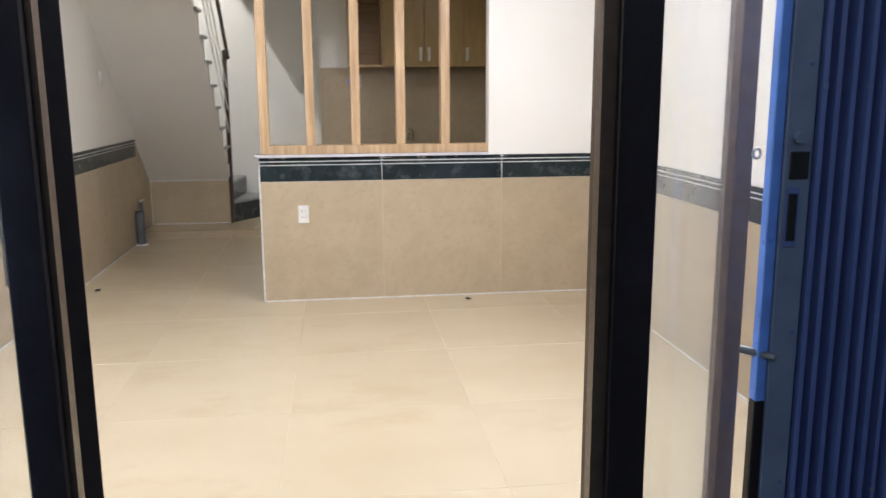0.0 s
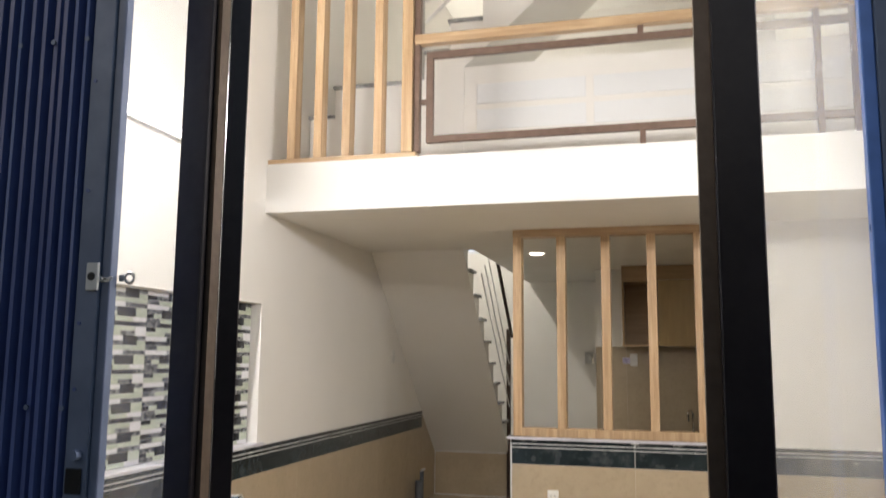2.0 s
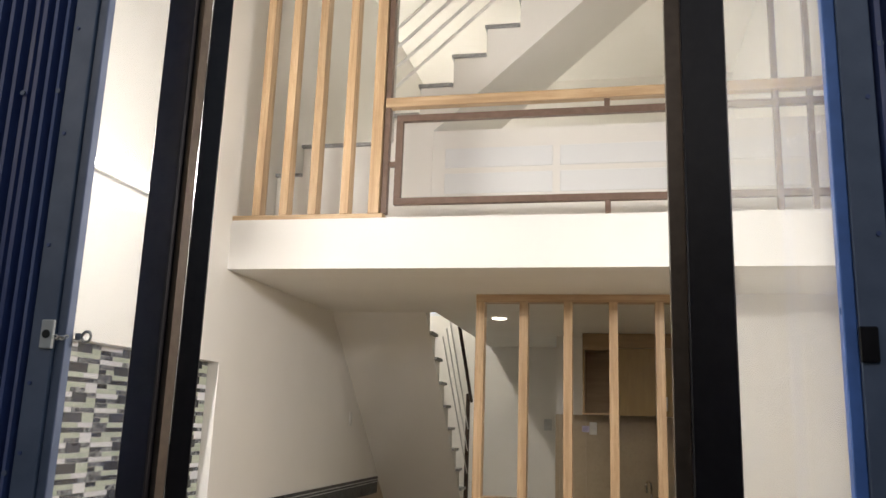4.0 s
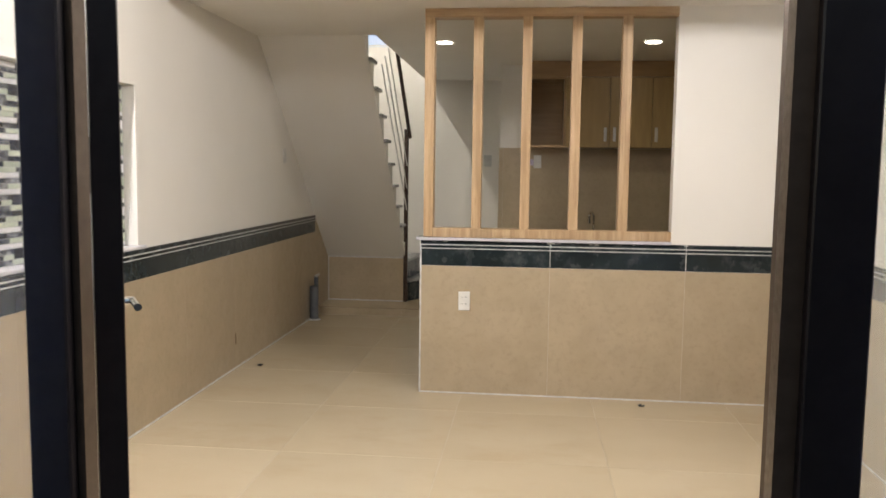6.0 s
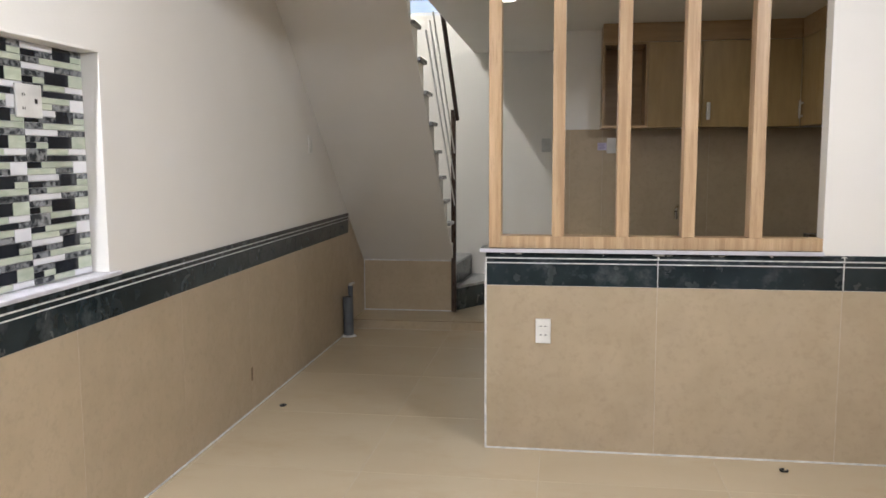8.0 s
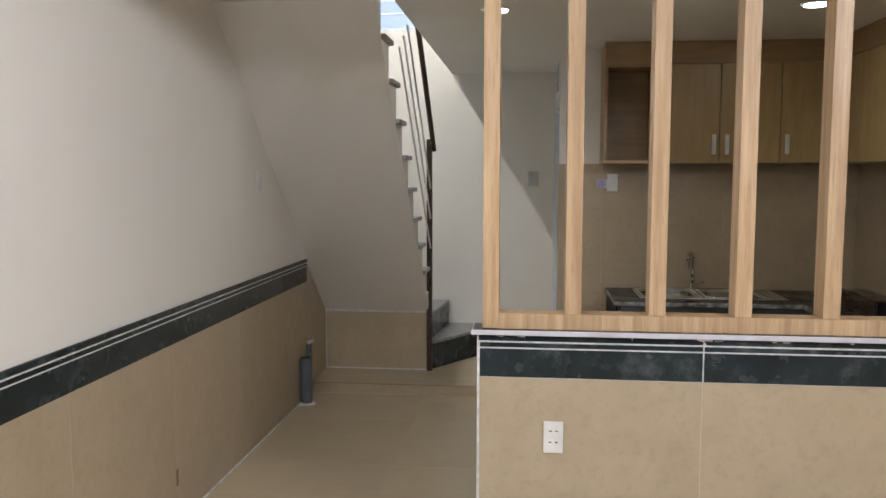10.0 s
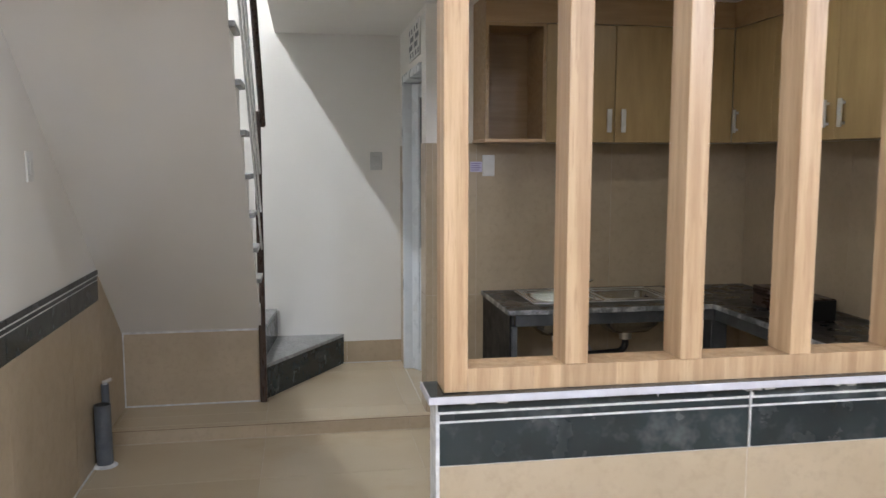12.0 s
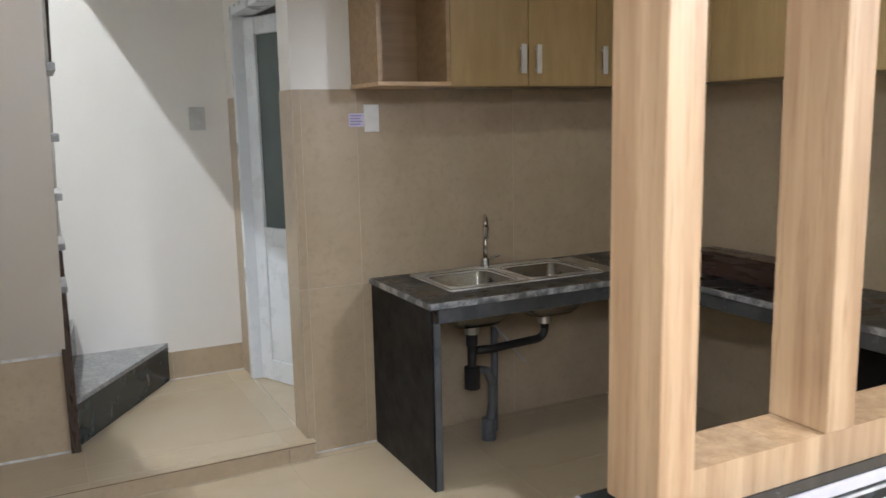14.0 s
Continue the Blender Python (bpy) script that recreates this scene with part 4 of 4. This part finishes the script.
for z0, z1 in ((3.282, 3.324), (2.760, 2.802)):
    for a, b in ((x0, 1.8085), (1.8415, 1.9865), (2.0195, x1)):
        part("frame_rail", cube(a, RY0, z0, b, RY1, z1, w=0.002), BROWN_STEEL, rail)
part("frame_upright", cube(x0, RY0, 2.8025, x0 + 0.042, RY1, 3.2815, w=0.002), BROWN_STEEL, rail)
part("frame_upright", cube(x1 - 0.042, RY0, 2.8025, x1, RY1, 3.2815, w=0.002), BROWN_STEEL, rail)
for x in (1.809, 1.987):
    part("tall_post", bev(box(bmesh.new(), x, RY0 - 0.002, TOP + 0.001, x + 0.032, RY1 + 0.002, 3.3715), 0.002), BROWN_STEEL, rail)
    part("tall_post", bev(box(bmesh.new(), x, RY0 - 0.002, 3.4345, x + 0.032, RY1 + 0.002, HIGH - 0.003), 0.002), BROWN_STEEL, rail)
for x in (0.91,):
    for z0, z1 in ((TOP + 0.001, 2.7595), (3.3245, 3.3715)):
        part("strut", cube(x - 0.016, RY0 + 0.002, z0, x + 0.016, RY1 - 0.002, z1), BROWN_STEEL, rail)
part("strut", cube(-0.384, RY0 + 0.004, 3.00, -0.3455, RY1 - 0.004, 3.03), BROWN_STEEL, rail)

# second flight, rising across behind the railing
up = thing("upper_staircase", "white plastered upper stair with grey granite treads and steel rails", "staircase")
FY0, FY1 = -0.35, 0.45
pts, x, z = [(-1.17, TOP + 0.001), (-1.354, TOP + 0.001), (-1.354, 3.135), (-1.17, 3.135), (-1.17, 3.34), (-0.575, 3.34), (-0.575, 3.54)], -0.575, 3.54
steps = [(-1.354, -1.17, 3.135), (-1.17, -0.575, 3.34)]
while z < 5.3:
    pts += [(x + 0.227, z), (x + 0.227, z + 0.205)]
    steps.append((x, x + 0.227, z))
    x, z = x + 0.227, z + 0.205
pts += [(x + 0.2, z), (x + 0.2, z - 0.25)]
pts += [(0.12, 3.75), (-0.25, 3.43), (-0.25, TOP + 0.001)]
part("flight", prism(bmesh.new(), pts, "y", FY0, FY1), PAINT, up, "white plastered sloping flight")
for x0, x1, zz in steps:
    part("tread", bev(box(bmesh.new(), x0 - 0.014, FY0 - 0.022, zz + 0.0005, x1 - 0.002, FY1 + 0.01, zz + 0.024), 0.004, 2), GREY_STONE, up)
for k in range(4):
    a = Vector((-0.52, FY0 - 0.012, 3.76 + 0.15 * k))
    part("rail_rod", rod(bmesh.new(), a, a + Vector((1.7, 0, 1.7 * 0.905)), 0.012, 8), WHITE_PLASTIC, up)
part("newel_post", rod(bmesh.new(), (-0.54, FY0 - 0.012, 3.36), (-0.54, FY0 - 0.012, 4.45), 0.016, 10), STEEL, up)

# upstairs windows
win = structure("window_1", "upstairs window with pale blue panes and bars at the stair head", cube(WX0, BACK + 0.06, WZ0, WX1, BACK + 0.066, WZ1), GLASS)
win.visible_shadow = False
for x0, z0, x1, z1 in ((WX0, WZ0, WX1, WZ0 + 0.04), (WX0, WZ1 - 0.04, WX1, WZ1), (WX0, WZ0 + 0.0405, WX0 + 0.04, WZ1 - 0.0405), (WX1 - 0.04, WZ0 + 0.0405, WX1, WZ1 - 0.0405)):
    part("window_frame", cube(x0, BACK + 0.03, z0, x1, BACK + 0.1, z1), WHITE_DOOR, win)
for k in range(1, 7):
    zz = WZ0 + 0.04 + 0.11 * k
    part("window_bar", cube(WX0 + 0.041, BACK + 0.04, zz, WX1 - 0.041, BACK + 0.055, zz + 0.014), STEEL, win)
structure("backdrop", "pale blue evening sky beyond the window", cube(WX0 - 1.2, BACK + 1.2, WZ0 - 1.0, WX1 + 1.2, BACK + 1.21, WZ1 + 1.6), glow("evening_sky", (0.36, 0.58, 1.0), 0.75))
low = thing("panelled_cupboard", "cream built-in cupboard front with pale bluish panels below the stair", "cupboard")
part("front", cube(-0.249, FY0 + 0.004, TOP + 0.001, RX - 0.001, FY0 + 0.30, 3.43), PAINT, low)
for x0, x1 in ((-0.16, 0.555), (0.605, 1.32), (1.37, 2.08)):
    for z0, z1 in ((3.165, 3.30), (2.985, 3.125)):
        part("panel", cube(x0, FY0 - 0.004, z0, x1, FY0 + 0.0035, z1, w=0.002), CUPBOARD_PANEL, low, "pale bluish panel")

# ---- glazed front ----
FRONT_H = 2.84
front = thing("glazed_front", "dark bronze aluminium shopfront frame with clear side panes", "shopfront")
for x0, x1 in ((-0.150, -0.078), (1.086, 1.177)):
    part("post", cube(x0, DOORY, 0.0, x1, DOORY + 0.06, FRONT_H, w=0.003), ALU, front)
for x0, x1 in ((LX + 0.012, LX + 0.06), (RX - 0.06, RX - 0.012)):
    part("post", cube(x0, DOORY, 0.0, x1, DOORY + 0.06, FRONT_H, w=0.003), ALU, front)
part("head", cube(LX + 0.012, DOORY, FRONT_H + 0.001, RX - 0.012, DOORY + 0.06, FRONT_H + 0.009), ALU, front)
for x0, x1 in ((LX + 0.061, -0.151), (1.178, RX - 0.061)):
    part("side_rail", cube(x0, DOORY + 0.002, 0.0, x1, DOORY + 0.058, 0.07), ALU, front)
    p = part("side_pane", cube(x0, DOORY + 0.027, 0.071, x1, DOORY + 0.033, FRONT_H), DUSTY if x0 < 0 else GLASS, front, "clear glass pane")
    p.visible_shadow = False
# brown inner beads on the posts
part("bead", cube(-0.0775, DOORY + 0.022, 0.0, -0.064, DOORY + 0.0595, FRONT_H), ALU_SIDE, front)
part("bead", cube(1.054, DOORY + 0.020, 0.0, 1.0855, DOORY + 0.0595, FRONT_H), ALU_SIDE, front)


def door_leaf(hx, hy, sign, angle, w, label, lever=True):
    """A glazed leaf hung at hx that swings inwards. sign: the way in which it closes."""
    t = thing("glazed_door", label, "door", "entrance double doors")
    th = 0.050
    def put(n, x0, y0, z0, x1, y1, z1, mat, lab="", par=None):
        return part(n, cube(min(sign * x0, sign * x1), y0, z0, max(sign * x0, sign * x1), y1, z1, w=0.002), mat, par or t, lab)
    # Folded leaf's frame is browner: the room's light on it is in the colour.
    sw, alu = (0.075, ALU) if lever else (0.055, ALU_SIDE)
    put("stile", 0.0, 0, 0.012, sw, th, 2.72, alu)
    put("stile", w - sw, 0, 0.012, w, th, 2.72, alu)
    put("rail", sw + 0.0005, 0.001, 0.012, w - sw - 0.0005, th - 0.001, 0.13, alu)
    put("rail", sw + 0.0005, 0.001, 2.63, w - sw - 0.0005, th - 0.001, 2.72, alu)
    p = put("pane", sw + 0.0005, 0.019, 0.1305, w - sw - 0.0005, 0.025, 2.6295, GLASS if lever else FILMED, "clear glass" if lever else "glass dulled by a dusty film")
    p.visible_shadow = False
    if not lever:
        ring = [Vector((sign * (w + 0.006), th + 0.004, 1.225)) + 0.012 * Vector((math.cos(a), 0, math.sin(a))) for a in [2 * math.pi * i / 14 for i in range(15)]]
        smooth(part("lock_ring", tube(bmesh.new(), ring, 0.004, 6), STEEL, t, "small steel ring"))
    for z in (0.60, 1.39, 2.35):
        put("hinge", -0.010, th + 0.0005, z - 0.050, 0.012, th + 0.020, z + 0.050, BLACK)
    if lever:
        for s, y in ((-1, -0.004), (1, th + 0.004)):
            put("handle_plate", w - 0.052, min(y, y + s * 0.006), 0.88, w - 0.022, max(y, y + s * 0.006), 1.14, BLACK)
            yy = y + s * 0.05
            b = rod(bmesh.new(), (sign * (w - 0.037), y, 1.07), (sign * (w - 0.037), yy, 1.07), 0.010, 12)
            rod(b, (sign * (w - 0.037), yy - s * 0.004, 1.07), (sign * (w - 0.135), yy, 1.068), 0.009, 12)
            part("lever_handle", b, CHROME, t, "chrome lever handle")
    t.matrix_world = pose(hx, hy, 0, 0, 0, angle)
    return t


door_leaf(-0.047, -3.600, 1, 121.5, 0.545, "open bronze aluminium and glass door with chrome lever")
door_leaf(1.062, -3.622, -1, -164, 0.430, "open bronze aluminium and glass door folded back", False)

# ---- folding steel gate ----


def gate(x_edge, sign, label):
    """A gathered concertina gate. sign: the way in which it is gathered."""
    t = thing("folding_gate", label, "gate", "folding gates")
    H = 3.0
    def bx(n, a, b, y0, y1, z0, z1, mat, lab=""):
        return part(n, cube(min(x_edge + sign * a, x_edge + sign * b), y0, z0, max(x_edge + sign * a, x_edge + sign * b), y1, z1, w=0.002), mat, t, lab)
    bx("edge_channel", 0.0, 0.022, GATEY - 0.005, GATEY + 0.020, 0.0, 0.755, ALU if sign > 0 else BLUE_LIGHT)
    bx("edge_film", 0.0, 0.022, GATEY - 0.005, GATEY + 0.020, 0.7555, H, BLUE_FILM if sign > 0 else BLUE_LIGHT, "bright blue leading edge" if sign > 0 else "grey-blue leading edge")
    bx("lock_stile", 0.0225, 0.078, GATEY - 0.012, GATEY + 0.05, 0.0, H, BLUE_LIGHT, "grey-blue lock stile")
    n = 27
    rng = random.Random(7 if sign > 0 else 8)
    for k in range(n):
        a = 0.079 + 0.030 * k
        f, g = rng.uniform(-0.007, 0.004), rng.uniform(-0.002, 0.003)
        pts = [(a, 0.024), (a + 0.004 + g, 0.016), (a + 0.008 + g, -0.012 + f), (a + 0.017 + g, -0.013 + f + g), (a + 0.0205 + g, 0.010 + f), (a + 0.0255, 0.026), (a + 0.0296, 0.028), (a + 0.0296, 0.033), (a, 0.033)]
        b = prism(bmesh.new(), [(x_edge + sign * p, GATEY + q) for p, q in pts], "z", 0.02, H)
        part("slat", b, BLUE, t)
        for z in (0.55, 1.38, 2.2):
            if k % 3 == 0:
                part("rivet", rod(bmesh.new(), (x_edge + sign * (a + 0.0125), GATEY - 0.017, z + 0.02 * (k % 3)), (x_edge + sign * (a + 0.0125), GATEY - 0.0128, z + 0.02 * (k % 3)), 0.006, 8), BLUE_LIGHT, t)
    bx("latch_plate", 0.020, 0.050, GATEY - 0.020, GATEY - 0.0122, 1.63, 1.69, WHITE_PLASTIC if sign < 0 else ALU, "latch plate")
    bx("lock_plate", 0.032, 0.072, GATEY - 0.016, GATEY - 0.0122, 1.205, 1.258, BLACK)
    # Not sunk: a flat black plate gives the recess its shade by colour.
    bx("pull_recess", 0.034, 0.053, GATEY - 0.017, GATEY - 0.0122, 1.085, 1.178, BLACK)
    for z in (0.22, 0.40, 0.58, 0.90, 1.42, 1.56, 1.85, 2.10, 2.35):
        part("rivet", rod(bmesh.new(), (x_edge + sign * 0.064, GATEY - 0.0145, z), (x_edge + sign * 0.064, GATEY - 0.0122, z), 0.0045, 8), BLUE, t)
    part("recess_frame", cube(min(x_edge + sign * 0.030, x_edge + sign * 0.057), GATEY - 0.0145, 1.073, max(x_edge + sign * 0.030, x_edge + sign * 0.057), GATEY - 0.0121, 1.190, w=0.001), BLUE, t)
    part("bolt_knob", rod(bmesh.new(), (x_edge + sign * 0.045, GATEY - 0.030, 1.285), (x_edge + sign * 0.045, GATEY - 0.0122, 1.285), 0.011, 14), BLUE_LIGHT, t)
    part("latch_bolt", rod(bmesh.new(), (x_edge - sign * 0.02, GATEY + 0.03, 0.857), (x_edge + sign * 0.03, GATEY - 0.02, 0.852), 0.008, 12), GREY_PIPE if sign > 0 else STEEL, t, "steel latch bolt")
    if sign > 0:
        return t
    ring = [Vector((x_edge - sign * 0.024, GATEY + 0.03, 1.66)) + 0.011 * Vector((math.cos(a), 0, math.sin(a))) for a in [2 * math.pi * i / 14 for i in range(15)]]
    smooth(part("hasp_ring", tube(bmesh.new(), ring, 0.0035, 6), STEEL, t, "steel hasp ring"))
    # A black disc on the plate supplies the hole's shade.
    part("latch_hole", rod(bmesh.new(), (x_edge + sign * 0.035, GATEY - 0.0225, 1.66), (x_edge + sign * 0.035, GATEY - 0.0202, 1.66), 0.009, 12), BLACK, t, "dark keyhole")
    for k in range(4):
        c = Vector((x_edge + sign * (0.016 - 0.008 * k), GATEY - 0.016, 1.655 - 0.003 * math.sin(k)))
        link = [c + Vector((0.006 * math.cos(a), 0.004 * (k % 2) * math.sin(a), 0.004 * math.sin(a))) for a in [2 * math.pi * i / 8 for i in range(9)]]
        part("chain_link", tube(bmesh.new(), link, 0.0014, 5), STEEL, t)
    part("hasp_arm", cube(min(x_edge - sign * 0.013, x_edge), GATEY + 0.025, 1.653, max(x_edge - sign * 0.013, x_edge), GATEY + 0.034, 1.667), STEEL, t)
    return t


gate(1.320, 1, "blue corrugated folding steel gate gathered beside the entrance")
gate(-0.172, -1, "blue corrugated folding steel gate gathered beside the entrance")

# ---- floor tiles ----
tile_cache = {}


def floor_tile(x0, y0, x1, y1, z, parent):
    key = (round(x1 - x0, 3), round(y1 - y0, 3))
    if key not in tile_cache:
        a, b = key[0] / 2 - 0.0011, key[1] / 2 - 0.0011
        tile_cache[key] = mesh("floor_tile", cube(-a, -b, -G, a, b, 0.0, w=0.0008), FLOOR_TILE)
    o = new("floor_tile", tile_cache[key])
    o.location = ((x0 + x1) / 2, (y0 + y1) / 2, z)
    o.parent = parent


def cuts(a, b, first, step=0.8):
    out, v = [a], first - math.ceil((first - a) / step) * step
    while v < b:
        if a + 0.015 < v < b - 0.015:
            out.append(v)
        v += step
    return out + [b]


def pave(x0, x1, y0, y1, jx, jy, z, parent):
    xs, ys = cuts(x0, x1, jx), cuts(y0, y1, jy)
    for a, b in zip(xs, xs[1:]):
        for c, d in zip(ys, ys[1:]):
            floor_tile(a, c, b, d, z, parent)


pave(LX + 0.001, RX - 0.001, DOORY - 0.07, STEPY - 0.001, 0.268, -0.385, 0.0, floor)
pave(BX + 0.021, RX - 0.001, STEPY, KB - 0.001, 0.268, -0.385, 0.0, floor)
pave(LX + 0.001, BX + 0.014, STEPY, KB - G - 0.002, 0.268, -0.385, STEPZ, landing)
pave(LX + 0.001, BX - G - 0.001, KB - G - 0.001, BACK - 0.001, 0.268, -0.385, STEPZ, landing)
pave(BX + 0.001, BX + 0.90, DY0 + 0.001, DY1 - 0.001, 0.268, -0.385, STEPZ, washroom_floor)
for a, b in zip(cuts(LX + 0.001, BX + 0.012, 0.268)[:-1], cuts(LX + 0.001, BX + 0.012, 0.268)[1:]):
    part("kerb_tile", cube(a + 0.001, STEPY - 0.006, 0.001, b - 0.001, STEPY + 0.003, STEPZ - G - 0.001, w=0.001), WALL_TILE, landing)
part("edge_line", cube(LX + 0.002, STEPY - 0.0075, STEPZ - 0.0045, BX + 0.012, STEPY - 0.0055, STEPZ - 0.0005), SCUFF, landing, "dark line along the step edge")
part("foot_line", cube(LX + 0.002, STEPY - 0.011, 0.0002, BX - 0.001, STEPY - 0.0065, 0.005), FLOOR_GROUT, landing)
part("foot_line", cube(BX, KB - G - 0.006, 0.0002, 0.70, KB - G - 0.0005, 0.006), STRIPE, wall_block)
part("foot_line", cube(STX, BACK - G - 0.006, STEPZ + 0.0002, BX - 0.01, BACK - G - 0.0005, STEPZ + 0.005), STRIPE, wall_back)
